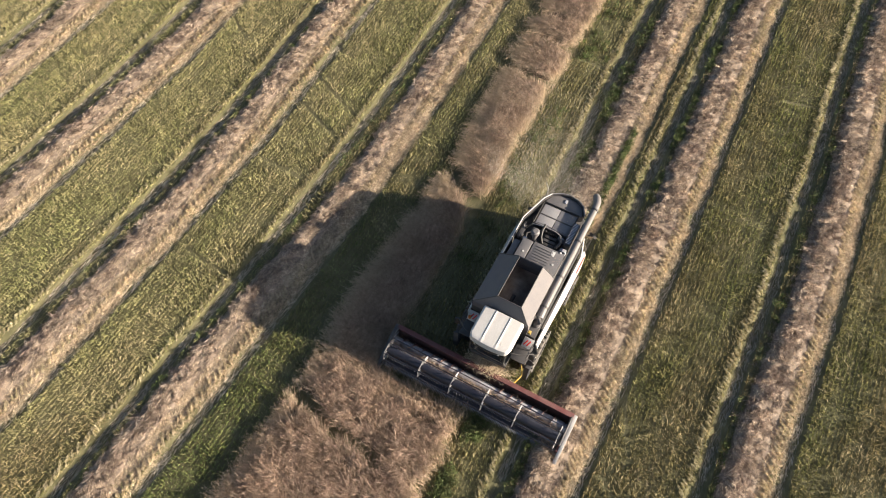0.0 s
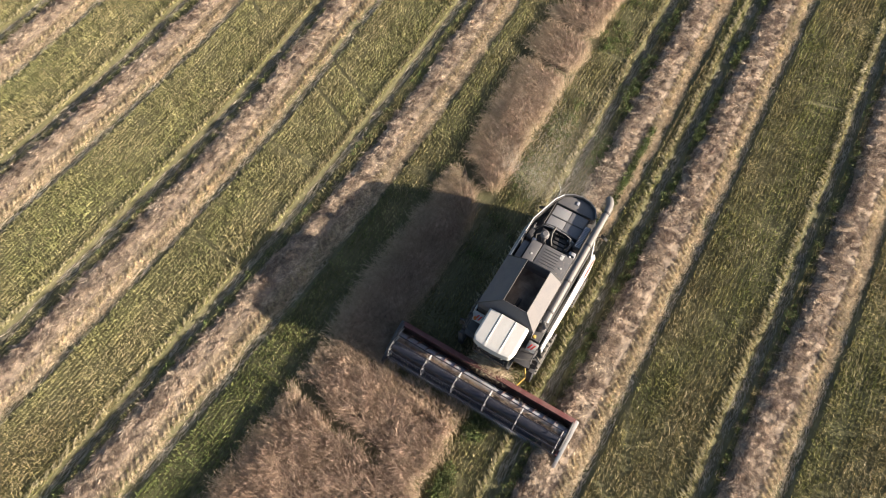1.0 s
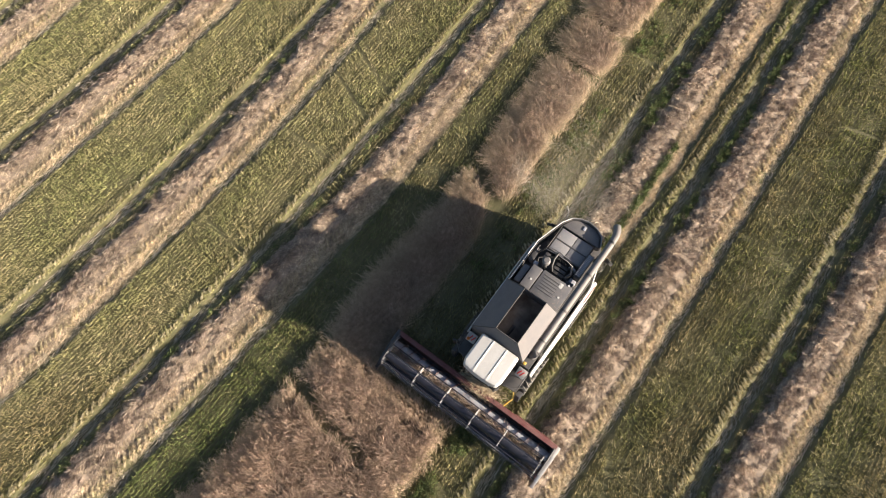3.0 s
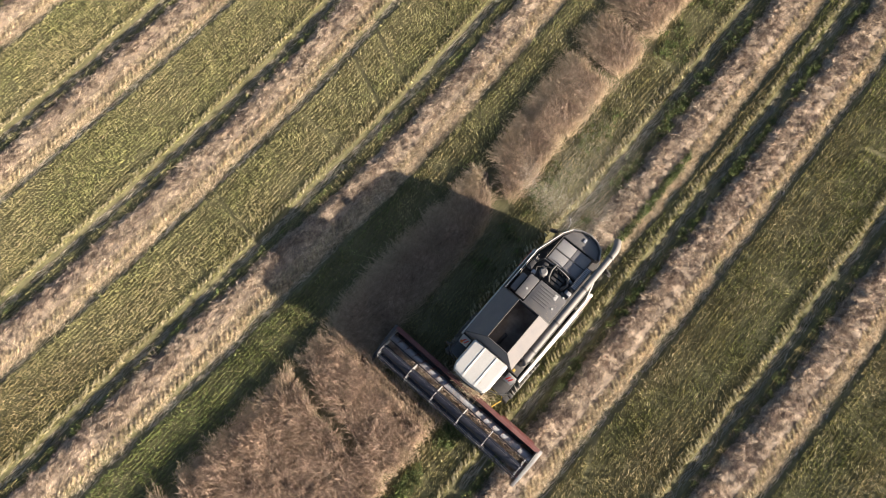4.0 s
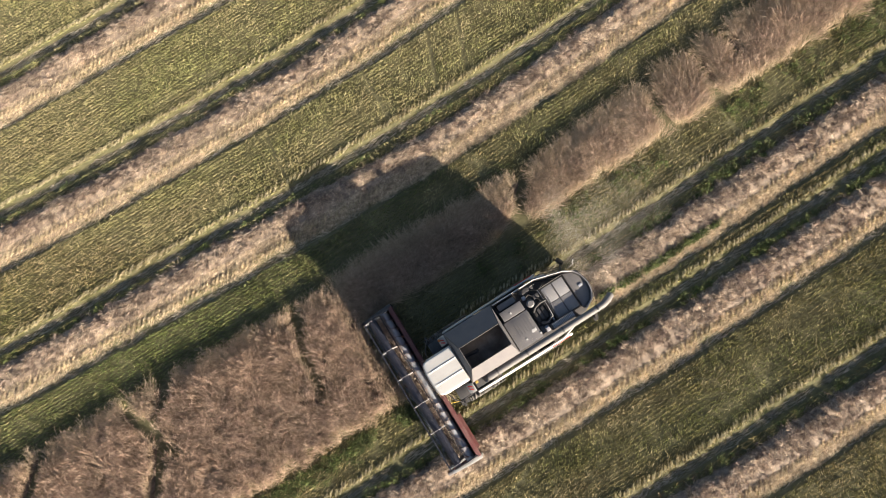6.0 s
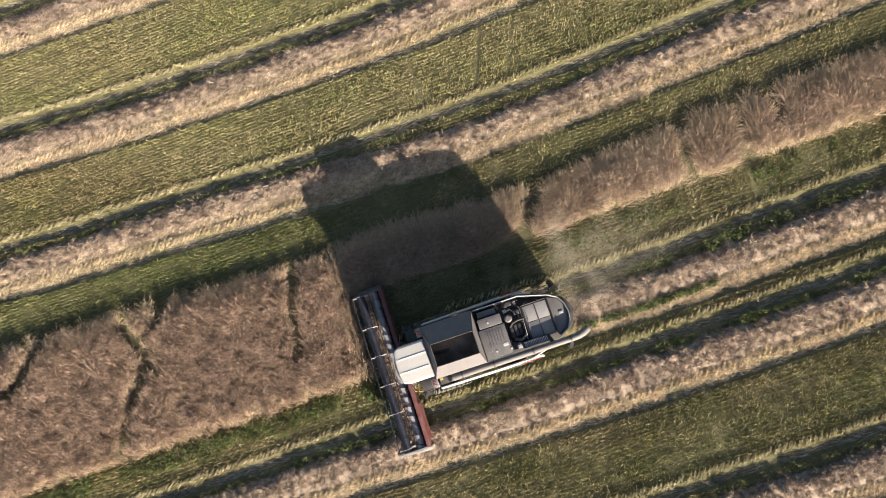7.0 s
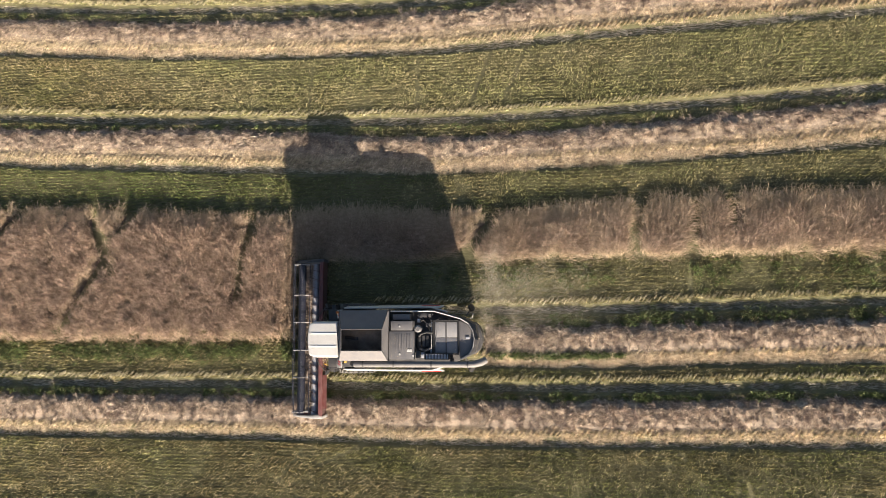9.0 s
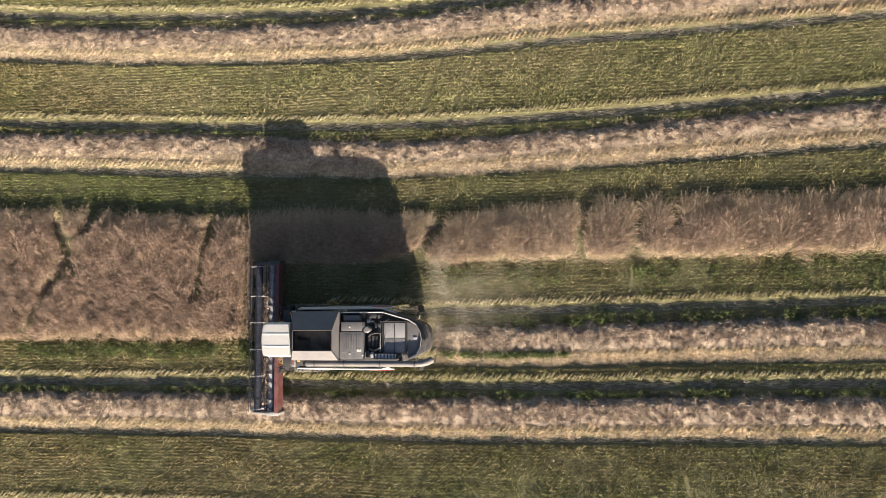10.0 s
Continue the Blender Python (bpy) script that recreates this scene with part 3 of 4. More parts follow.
def build_crop(name, a, b, y_low, y_high, label):
    # added filler sheet low under the stalks, coloured dark as shade between them
    xs, ys = np.arange(a if a > X0 else -65, (b if b < X1 else 85) + 0.01, 0.14), np.arange(y_low, y_high, 0.14)
    gx, gy = np.meshgrid(xs, ys, indexing="ij")
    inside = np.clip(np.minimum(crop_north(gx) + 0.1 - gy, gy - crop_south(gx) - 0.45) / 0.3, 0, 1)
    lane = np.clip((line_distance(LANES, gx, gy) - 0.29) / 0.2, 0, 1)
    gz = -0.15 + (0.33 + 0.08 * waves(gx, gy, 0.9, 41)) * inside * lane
    v = np.stack([gx, gy, gz], axis=-1).reshape(-1, 3)
    m = len(ys)
    i, j = np.meshgrid(np.arange(len(xs) - 1), np.arange(m - 1), indexing="ij")
    q = (i * m + j).ravel()
    under = tagged(new(name, mesh_from_arrays(name, v, np.stack([q, q + m, q + m + 1, q + 1], axis=1), M_CROP_SHADE, 4)), label, "crop", kind="stuff")
    # stalks stand in locks that lean northwards together
    per = 16
    front = b <= CROP_FRONT
    cnt = int((b - a) * (y_high - y_low) * (62 if front else 84))
    lx, ly = rng.uniform(a, b, cnt), rng.uniform(y_low, y_high, cnt)
    tuft = waves(lx, ly * 0.45, 0.7, 55) + 0.6 * waves(lx, ly * 0.45, 0.35, 56)
    keep = in_crop(lx, ly + rng.normal(0, 0.13, cnt)) & (line_distance(LANES, lx, ly) > rng.uniform(0.30, 0.50, cnt) + (0.0 if front else 0.14)) & (tuft > rng.uniform(-1.9, -0.5, cnt) - (0.0 if front else 0.7))
    lx, ly = lx[keep], ly[keep]
    k = len(lx)
    turn = 0.18 + 0.6 * waves(lx, ly, 3.4, 51) + 0.5 * waves(lx, ly, 1.1, 53) + rng.normal(0, 0.42, k)
    reach = np.clip(np.where(lx < CROP_FRONT, 0.46, 0.86) + 0.18 * waves(lx, ly, 2.2, 52) + rng.normal(0, 0.14, k), 0.1, 0.95)
    tall = crop_height(lx, ly) * np.where(lx < CROP_FRONT, 1.0, 0.78) * (1 - 0.4 * np.clip((lx - CROP_FRONT + 0.9) / 0.9, 0, 1) * (lx < CROP_FRONT)) * rng.uniform(0.84, 1.12, k) * (1 - 0.5 * np.clip(1 - (crop_north(lx) - ly) / 1.3, 0, 1))
    n = k * per
    x, y = np.repeat(lx, per) + rng.normal(0, 0.09, n), np.repeat(ly, per) + rng.normal(0, 0.09, n)
    ang = np.repeat(turn, per) + rng.normal(0, 0.5, n)
    out, h = np.repeat(reach, per) * rng.uniform(0.5, 1.4, n), np.repeat(tall, per) * rng.uniform(0.7, 1.08, n)
    dx, dy = np.sin(ang), np.cos(ang)
    at = lambda o, z: np.stack([x + dx * o, y + dy * o, z], axis=1)
    base, mid, high = at(0 * out, np.full(n, -0.03)), at(out * 0.3, h * 0.6), at(out * 0.7, h * 0.96)
    # heads nod to any side
    nod, long = ang + rng.normal(0, 0.9, n), rng.uniform(0.10, 0.24, n)
    tip = high + np.stack([np.sin(nod) * long, np.cos(nod) * long, rng.uniform(-0.11, 0.03, n)], axis=1)
    ob = tagged(new("crop_stalk", ribbons("crop_stalk", base, mid, high, tip, rng.uniform(0.009, 0.020, n), M_CROP)), kind="stuff")
    ob.parent = under


build_ground()
build_stubble()
build_fringes()
build_scattered_straw()
build_weeds()
for row in ROWS:
    build_windrow(*row)
build_crop("standing_crop", X0, CROP_FRONT, -0.6, 8.7, "dense standing ripe brown crop with trampled lanes")
build_crop("standing_crop", CROP_FRONT, X1, 4.3, 8.7, "narrow uncut strip of ripe brown crop")


# ---------- the combine harvester ----------
def build_tyre(parent, x, y, r, w, tread, label):
    z = r - 0.05
    bm = bmesh.new()
    prof = [(-0.5, 0.55), (-0.5, 0.88), (-0.42, 0.97), (-0.2, 1.0), (0.2, 1.0), (0.42, 0.97), (0.5, 0.88), (0.5, 0.55)]
    k = 36
    rings = [[bm.verts.new((x + r * q * math.cos(2 * math.pi * i / k), y + w * p, z + r * q * math.sin(2 * math.pi * i / k))) for p, q in prof] for i in range(k)]
    for i in range(k):
        a, b = rings[i], rings[(i + 1) % k]
        for j in range(len(prof)):
            bm.faces.new((a[j], b[j], b[(j + 1) % len(prof)], a[(j + 1) % len(prof)]))
    wheel = part("wheel", bm, M_RUBBER, parent, label)
    bm = bmesh.new()
    for i in range(tread):
        a = 2 * math.pi * i / tread
        for s in (-1, 1):
            off = a + (0.5 if s > 0 else 0.0) * 2 * math.pi / tread
            m = Matrix.Translation((x, y, z)) @ Matrix.Rotation(-off, 4, "Y") @ Matrix.Translation((r * 1.005, s * w * 0.25, 0)) @ Matrix.Rotation(s * 0.6, 4, "X")
            bevelled(bm, bmesh.ops.create_cube(bm, size=1.0, matrix=m @ Matrix.Diagonal((0.09, w * 0.58, 0.075, 1)))["verts"], 0.012)
    part("tread", bm, M_RUBBER, wheel)
    bm = bmesh.new()
    tube(bm, [(x, y - w * 0.30, z), (x, y + w * 0.30, z)], r * 0.56, 24)
    part("rim", bm, M_WHITE, wheel, "dusty cream wheel rim")
    bm = bmesh.new()
    tube(bm, [(x, y - w * 0.42, z), (x, y + w * 0.42, z)], r * 0.17, 14)
    part("hub", bm, M_GREY, wheel)


def build_combine():
    th = thing("combine_harvester", 3.5, 0, 0, "cream and dark grey combine harvester with open grain tank", "combine harvester")
    # hull
    plan = [(0.75, -1.5), (5.75, -1.5), (7.2, -1.1), (7.85, -0.75), (8.02, 0), (7.85, 0.75), (7.2, 1.1), (5.75, 1.5), (0.75, 1.5)]
    part("hull", prism(bmesh.new(), plan, 1.0, 2.7, "z", 0.04), M_GREY, th, "dark grey painted hull")
    bm = bmesh.new()
    prism(bm, [(0.2, 0.75), (0.8, 1.15), (7.6, 1.15), (7.9, 0.85), (6.5, 0.75)], -0.75, 0.75, "y", 0.03)
    part("chassis", bm, M_BLACK, th)
    # walls round the engine bay, as a rim that follows the hull
    rim = [(3.45, 1.46), (5.75, 1.46), (7.15, 1.06), (7.58, 0.80), (7.80, 0.42), (7.87, 0.0), (7.80, -0.42), (7.58, -0.78), (7.15, -1.0)]
    bm, cap = bmesh.new(), bmesh.new()
    for (ax, ay), (bx, by) in zip(rim, rim[1:]):
        slab(bm, [(ax, ay, 2.66), (bx, by, 2.66), (bx, by, 3.22), (ax, ay, 3.22)], 0.06)
    tube(cap, [(x, y, 3.25) for x, y in rim[:4]], 0.028, 8)
    part("bay_wall", bm, M_GREY, th)
    part("rim_trim", cap, M_WHITE, th, "cream trim along the rear rim")
    # cream side panels
    for s in (-1, 1):
        bm = bmesh.new()
        out = [(0.75, 1.45), (0.65, 2.35), (5.55, 2.42), (6.0, 2.25), (6.1, 1.75), (5.6, 1.35), (3.9, 1.45), (2.6, 1.7), (1.8, 1.85)]
        prism(bm, out, s * 1.60, s * 1.68, "y", 0.02)
        for q in bm.verts:
            q.co.y += s * 0.16 * max(0.0, 2.40 - q.co.z) - s * 0.12 * max(0.0, 1.6 - q.co.z)
        panel = part("side_panel", bm, M_WHITE, th, "cream painted side panel")
        bm = bmesh.new()
        box(bm, 4.9, 5.9, s * 1.755, s * 1.782, 1.85, 1.97, 0.004)
        part("stripe", bm, M_RED_BRIGHT, panel, "red stripe")
        bm = bmesh.new()
        tube(bm, [(0.75, s * 1.64, 2.42), (5.5, s * 1.66, 2.5), (6.4, s * 1.40, 2.6)], 0.045, 8)
        part("edge_rail", bm, M_WHITE, panel)
    # grain tank
    bm = bmesh.new()
    prism(bm, [(0.72, -1.12), (3.36, -1.12), (3.36, 1.52), (0.72, 1.52)], 2.68, 3.12, "z", 0.03)
    tank = part("grain_tank", bm, M_GREY, th, "dark grey tank body")
    lo = [(0.72, -1.12, 3.1), (3.36, -1.12, 3.1), (3.36, 1.52, 3.1), (0.72, 1.52, 3.1)]
    lo = [(x, y, 3.5) for x, y, z in lo]
    hi = [(1.06, -0.56, 4.3), (3.22, -0.56, 4.3), (3.22, 0.54, 4.3), (1.06, 0.54, 4.3)]
    for i in range(4):
        j = (i + 1) % 4
        part("tank_flap", slab(bmesh.new(), [lo[j], lo[i], hi[i], hi[j]], 0.03), M_TANK, tank, "sloping grey sheet flap of the tank", False)
        low = [(p[0], p[1], 3.1) for p in (lo[i], lo[j])]
        part("tank_side", slab(bmesh.new(), [low[1], low[0], lo[i], lo[j]], 0.03), M_TANK, tank, "", False)
    bm = bmesh.new()
    for i in range(4):
        tube(bm, [hi[i], hi[(i + 1) % 4]], 0.022, 6)
    part("opening_rim", bm, M_GREY, tank)
    for i in range(4):
        part("corner_seam", tube(bmesh.new(), [lo[i], hi[i]], 0.02, 6), M_GREY, tank)
    g = 14
    bm = bmesh.new()
    grid = [[bm.verts.new((0.78 + 2.6 * i / g, -1.06 + 2.5 * j / g, 3.13 + 0.46 * math.exp(-((i / g - 0.5) ** 2 + (j / g - 0.5) ** 2) / 0.05) + 0.02 * random.random())) for j in range(g + 1)] for i in range(g + 1)]
    for i in range(g):
        for j in range(g):
            bm.faces.new((grid[i][j], grid[i + 1][j], grid[i + 1][j + 1], grid[i][j + 1]))
    part("grain", bm, M_GRAIN, tank, "brown grain in the tank")
    bm = bmesh.new()
    tube(bm, [(1.0, 0.1, 3.15), (1.75, 0.03, 3.66)], 0.09, 12)
    part("filling_spout", bm, M_GREY, tank)
    # engine deck
    bm = bmesh.new()
    box(bm, 3.40, 4.72, -1.05, 0.42, 2.7, 3.42, 0.04)
    deck = part("engine_cover", bm, M_DECK, th, "charcoal ribbed engine cover")
    for i in range(6):
        bm = bmesh.new()
        box(bm, 3.80 + 0.14 * i, 3.84 + 0.14 * i, -0.55, 0.25, 3.418, 3.45, 0.008)
        part("rib", bm, M_DECK, deck)
    bm = bmesh.new()
    box(bm, 3.50, 4.66, 0.46, 0.95, 2.7, 3.46, 0.04)
    part("air_box", bm, M_DECK, th)
    bm = bmesh.new()
    box(bm, 3.58, 4.5, 1.0, 1.30, 2.7, 3.30, 0.05)
    part("battery_box", bm, M_DECK, th)
    for x, y, z in ((3.98, 0.66, 3.465), (3.98, -0.78, 3.425), (4.7, -0.86, 3.425)):
        bm = bmesh.new()
        tube(bm, [(x, y, z - 0.02), (x, y, z + 0.02)], 0.05, 12)
        part("knob", bm, M_WHITE, deck, "pale round knob")
    bm = bmesh.new()
    box(bm, 4.36, 4.62, -0.66, -0.50, 3.418, 3.432, 0.003)
    part("notice", bm, M_WHITE, deck, "small white label")
    # air intake
    bm = bmesh.new()
    tube(bm, [(5.0, 0.55, 2.7), (5.0, 0.55, 3.55), (5.0, 0.55, 3.56), (5.0, 0.55, 3.74), (5.0, 0.55, 3.80)], [0.11, 0.11, 0.19, 0.19, 0.12], 20)
    part("air_intake", bm, M_DECK, th, "grey mushroom-shaped air intake")
    # engine bay
    bm = bmesh.new()
    box(bm, 4.85, 5.55, -0.45, 0.25, 2.69, 3.02, 0.06)
    engine = part("engine", bm, M_BLACK, th)
    for i in range(3):
        bm = bmesh.new()
        box(bm, 4.92 + 0.2 * i, 5.06 + 0.2 * i, -0.38, 0.18, 3.01, 3.10, 0.02)
        part("valve_cover", bm, M_GREY if i == 1 else M_BLACK, engine)
    for pts, r, mt in (([(4.85, 0.9, 2.8), (5.2, 1.0, 3.0), (5.5, 0.6, 3.05), (5.6, 0.2, 3.15)], 0.05, M_BLACK), ([(5.0, -0.5, 3.1), (5.3, -0.62, 3.2), (5.62, -0.45, 3.18)], 0.07, M_GREY),
                       ([(5.65, 0.95, 3.2), (5.66, 0.3, 3.34), (5.64, -0.2, 3.36), (5.62, -0.55, 3.2)], 0.02, M_IRON), ([(5.3, 1.2, 2.8), (5.45, 1.1, 3.1), (5.62, 0.95, 3.2)], 0.04, M_BLACK),
                       ([(4.8, 1.25, 2.9), (5.7, 1.3, 3.0)], 0.05, M_GREY)):
        part("pipe", tube(bmesh.new(), pts, r, 10), mt, engine)
    for x0, x1, y0, y1, z1, mt in ((4.78, 4.98, -0.98, -0.62, 3.12, M_GREY), (5.02, 5.22, -1.0, -0.70, 3.0, M_STEEL), (5.30, 5.60, 0.62, 0.86, 3.08, M_GREY), (4.82, 5.0, 0.86, 1.06, 2.98, M_STEEL)):
        part("engine_block", box(bmesh.new(), x0, x1, y0, y1, 2.69, z1, 0.03), mt, engine)
    for i in range(5):
        y = -0.35 + 0.14 * i
        part("hose", tube(bmesh.new(), [(5.5, y, 2.95), (5.58, y + 0.05, 3.12), (5.68, y + 0.16, 3.08), (5.76, y + 0.2, 2.9)], 0.018, 8), M_BLACK, engine)
    part("belt_wheel", tube(bmesh.new(), [(5.55, -0.55, 2.95), (5.62, -0.55, 2.95)], 0.2, 20), M_STEEL, engine)
    part("exhaust_pipe", tube(bmesh.new(), [(4.95, 0.15, 3.1), (5.1, 0.28, 3.32), (5.4, 0.36, 3.4), (5.72, 0.34, 3.42)], 0.06, 12), M_BLACK, engine)
    bm = bmesh.new()
    box(bm, 4.85, 5.6, 1.12, 1.38, 2.69, 3.0, 0.04)
    part("oil_tank", bm, M_GREY, th)
    # rear screen and its frame
    bm = bmesh.new()
    box(bm, 5.75, 7.02, -0.78, 0.92, 2.69, 3.10, 0.05)
    scr = part("cooling_screen", bm, M_GREY, th, "dusty grey rear screen cover")
    for i in range(2):
        bm = bmesh.new()
        box(bm, 5.80, 6.98, -0.74 + 0.82 * i, 0.05 + 0.82 * i, 3.098, 3.125, 0.012)
        part("panel", bm, M_SCREEN if i else M_HOOD, scr, "dust-covered silver sheet panel" if i else "dust-covered grey sheet panel")
    part("strap", tube(bmesh.new(), [(5.86, 0.82, 3.14), (5.9, 0.3, 3.16), (5.84, -0.2, 3.15), (5.88, -0.7, 3.14)], 0.016, 8), M_IRON, scr)
    part("split_bar", box(bmesh.new(), 6.36, 6.42, -0.72, 0.86, 3.12, 3.145, 0.006), M_GREY, scr)
    bm = bmesh.new()
    tube(bm, [(5.74, 0.95, 3.18), (7.05, 0.95, 3.18), (7.05, -0.8, 3.18), (5.74, -0.8, 3.18), (5.74, 0.95, 3.18)], 0.03, 8)
    part("frame", bm, M_BLACK, scr)
    for a, b in (((5.75, 0.95, 3.18), (6.6, 1.28, 2.75)), ((6.2, 0.95, 3.18), (5.8, 1.40, 2.8)), ((6.7, 0.95, 3.18), (6.2, 1.3, 2.8))):
        part("brace", tube(bmesh.new(), [a, b], 0.025, 8), M_BLACK, scr)
    # slatted grille beside the screen
    bm = bmesh.new()
    box(bm, 5.25, 6.55, -1.06, -0.74, 2.69, 3.30, 0.03)
    gr = part("grille_box", bm, M_BLACK, th)
    for i in range(15):
        bm = bmesh.new()
        box(bm, 5.36 + 0.078 * i, 5.395 + 0.078 * i, -1.03, -0.78, 3.298, 3.335, 0.006)
        part("slat", bm, M_STEEL, gr)
    # rear hood, spreader, lamps
    bm = bmesh.new()
    prism(bm, [(7.08, -0.95), (7.54, -0.75), (7.75, -0.40), (7.81, 0.0), (7.75, 0.40), (7.54, 0.76), (7.08, 0.97)], 2.69, 3.12, "z", 0.05)
    hood = part("rear_hood", bm, M_AUGER, th, "rounded dusty grey rear hood")
    bm = bmesh.new()
    box(bm, 7.42, 7.62, 0.0, 0.12, 3.115, 3.16, 0.02)
    part("latch", bm, M_STEEL, hood)
    part("hood_rim", tube(bmesh.new(), [(x, y, 3.25) for x, y in rim[3:]], 0.026, 8), M_IRON, hood, "worn pale rim")
    bm = bmesh.new()
    prism(bm, [(7.3, -0.9), (7.75, -0.86), (8.02, -0.62), (8.14, -0.3), (8.17, 0.0), (8.14, 0.3), (8.02, 0.62), (7.75, 0.86), (7.3, 0.9)], 0.75, 1.75, "z", 0.05)
    part("straw_chopper", bm, M_GREY, th, "grey straw chopper below the rear hood")
    part("rear_rod", tube(bmesh.new(), [(7.5, 1.05, 2.6), (7.78, 1.1, 3.2), (7.85, 1.3, 3.5)], 0.022, 8), M_IRON, th)
    for s in (-1, 1):
        bm = bmesh.new()
        tube(bm, [(7.50, s * 1.62, 1.30), (7.60, s * 1.66, 1.36)], 0.21, 18)
        lamp = part("rear_lamp", bm, M_BLACK, th)
        part("lamp_arm", tube(bmesh.new(), [(7.2, s * 1.0, 1.6), (7.52, s * 1.62, 1.32)], 0.03, 8), M_GREY, lamp)
    # unloading auger
    bm = bmesh.new()
    tube(bm, [(1.35, -1.30, 2.5), (1.38, -1.30, 3.0), (1.55, -1.31, 3.2), (1.9, -1.31, 3.27), (7.55, -1.30, 3.36), (7.9, -1.28, 3.36), (8.2, -1.20, 3.30), (8.45, -1.08, 3.16)],
         [0.18, 0.18, 0.18, 0.16, 0.155, 0.17, 0.185, 0.175], 18)
    aug = part("unloading_auger", bm, M_AUGER, th, "long grey unloading auger tube folded back")
    for x in (1.95, 3.6, 5.6, 7.5):
        part("collar", tube(bmesh.new(), [(x, -1.31, 3.27 + (x - 1.9) * 0.016), (x + 0.08, -1.31, 3.27 + (x - 1.9) * 0.016)], 0.182, 18), M_GREY, aug)
    part("auger_support", box(bmesh.new(), 6.6, 6.75, -1.36, -1.1, 2.6, 3.22, 0.02), M_BLACK, th)
    part("ram", tube(bmesh.new(), [(2.2, -1.42, 3.05), (3.3, -1.38, 3.12)], 0.035, 8), M_STEEL, aug)
    # cab
    bm = bmesh.new()
    side = [(0.72, 1.75), (0.72, 3.46), (-0.70, 3.46), (-0.88, 2.6), (-0.62, 1.75)]
    prism(bm, side, -0.80, 0.80, "y", 0.05)
    cab = part("cab_glazing", bm, M_GLASS, th, "dark tinted cab windows")
    for s in (-1, 1):
        for pts in ([(0.70, s * 0.81, 1.75), (0.70, s * 0.81, 3.5)], [(-0.62, s * 0.79, 1.75), (-0.88, s * 0.79, 2.6), (-0.70, s * 0.79, 3.5)], [(0.1, s * 0.815, 1.75), (0.1, s * 0.815, 3.5)]):
            part("pillar", tube(bmesh.new(), pts, 0.045, 8), M_BLACK, cab)
    part("cab_base", box(bmesh.new(), -0.66, 0.75, -0.86, 0.86, 1.5, 1.78, 0.04), M_GREY, th)
    # roof: plan with a rounded front, two pressed ridges
    nx, ny = 22, 40
    bm = bmesh.new()
    top, low = [], []
    for i in range(nx + 1):
        u = i / nx
        x = -0.88 + 1.64 * u
        w = 0.80 + 0.15 * min(1, u / 0.22) ** 0.6 if u < 0.22 else 0.95
        w *= 1 - 0.5 * max(0, (u - 0.94) / 0.06) ** 2 * 0.12
        row_t, row_l = [], []
        for j in range(ny + 1):
            v = -1 + 2 * j / ny
            y = v * w
            front = 0.10 * (1 - abs(v) ** 2.2)
            edge = min(1, (1 - abs(v)) / 0.10, u / 0.08 + 0.02, (1 - u) / 0.06 + 0.02)
            z = 3.52 + 0.25 * math.sqrt(max(0, 1 - (1 - edge) ** 2)) + 0.02 * math.exp(-((abs(y) - 0.33) / 0.03) ** 2) * edge - 0.05 * max(0, abs(y) - 0.34) - 0.06 * max(0, 0.35 - u)
            xx = x - front * (1 - u) ** 3
            row_t.append(bm.verts.new((xx, y, z)))
            row_l.append(bm.verts.new((xx, y, 3.47)))
        top.append(row_t)
        low.append(row_l)
    for i in range(nx):
        for j in range(ny):
            bm.faces.new((top[i][j], top[i + 1][j], top[i + 1][j + 1], top[i][j + 1]))
            bm.faces.new((low[i][j], low[i][j + 1], low[i + 1][j + 1], low[i + 1][j]))
        for j in (0, ny):
            bm.faces.new((top[i][j], low[i][j], low[i + 1][j], top[i + 1][j]))
    for i in (0, nx):
        for j in range(ny):
            bm.faces.new((top[i][j], top[i][j + 1], low[i][j + 1], low[i][j]))
    part("cab_roof", bm, M_WHITE, th, "cream cab roof with two pressed ridges")
    bm = bmesh.new()
    prism(bm, [(-0.86, -0.72), (-0.98, -0.45), (-1.03, 0), (-0.98, 0.45), (-0.86, 0.72), (-0.72, 0.7), (-0.72, -0.7)], 3.36, 3.50, "z", 0.02)
    visor = part("roof_visor", bm, M_BLACK, th, "black visor below the roof edge")
    for y in (-0.5, -0.25, 0.25, 0.5):
        bm = bmesh.new()
        box(bm, -1.03 + 0.14 * abs(y), -0.93 + 0.14 * abs(y), y - 0.08, y + 0.08, 3.36, 3.46, 0.015)
        part("work_lamp", bm, M_WHITE, visor)
    # mirrors
    for s in (-1, 1):
        arm = part("mirror_arm", tube(bmesh.new(), [(-0.6, s * 0.82, 3.3), (-0.45, s * 1.3, 3.25), (-0.1, s * 1.75, 3.05)], 0.025, 8), M_BLACK, th)
        part("mirror", box(bmesh.new(), -0.16, -0.06, s * 1.62, s * 1.90, 2.55, 3.05, 0.03, (0, 0, s * 18)), M_BLACK, arm)
    # platform, ladder, warning boards
    for s in (-1, 1):
        bm = bmesh.new()
        box(bm, -0.30, 0.95, s * 0.88, s * 1.60, 1.98, 2.06, 0.02)
        plat = part("platform", bm, M_GREY, th, "grey access platform")
        for pts in ([(-0.28, s * 1.57, 2.0), (-0.28, s * 1.57, 2.9), (0.4, s * 1.57, 2.9), (0.4, s * 1.57, 2.0)], [(-0.28, s * 1.57, 2.45), (0.4, s * 1.57, 2.45)]):
            part("rail", tube(bmesh.new(), pts, 0.022, 8), M_GREY, plat)
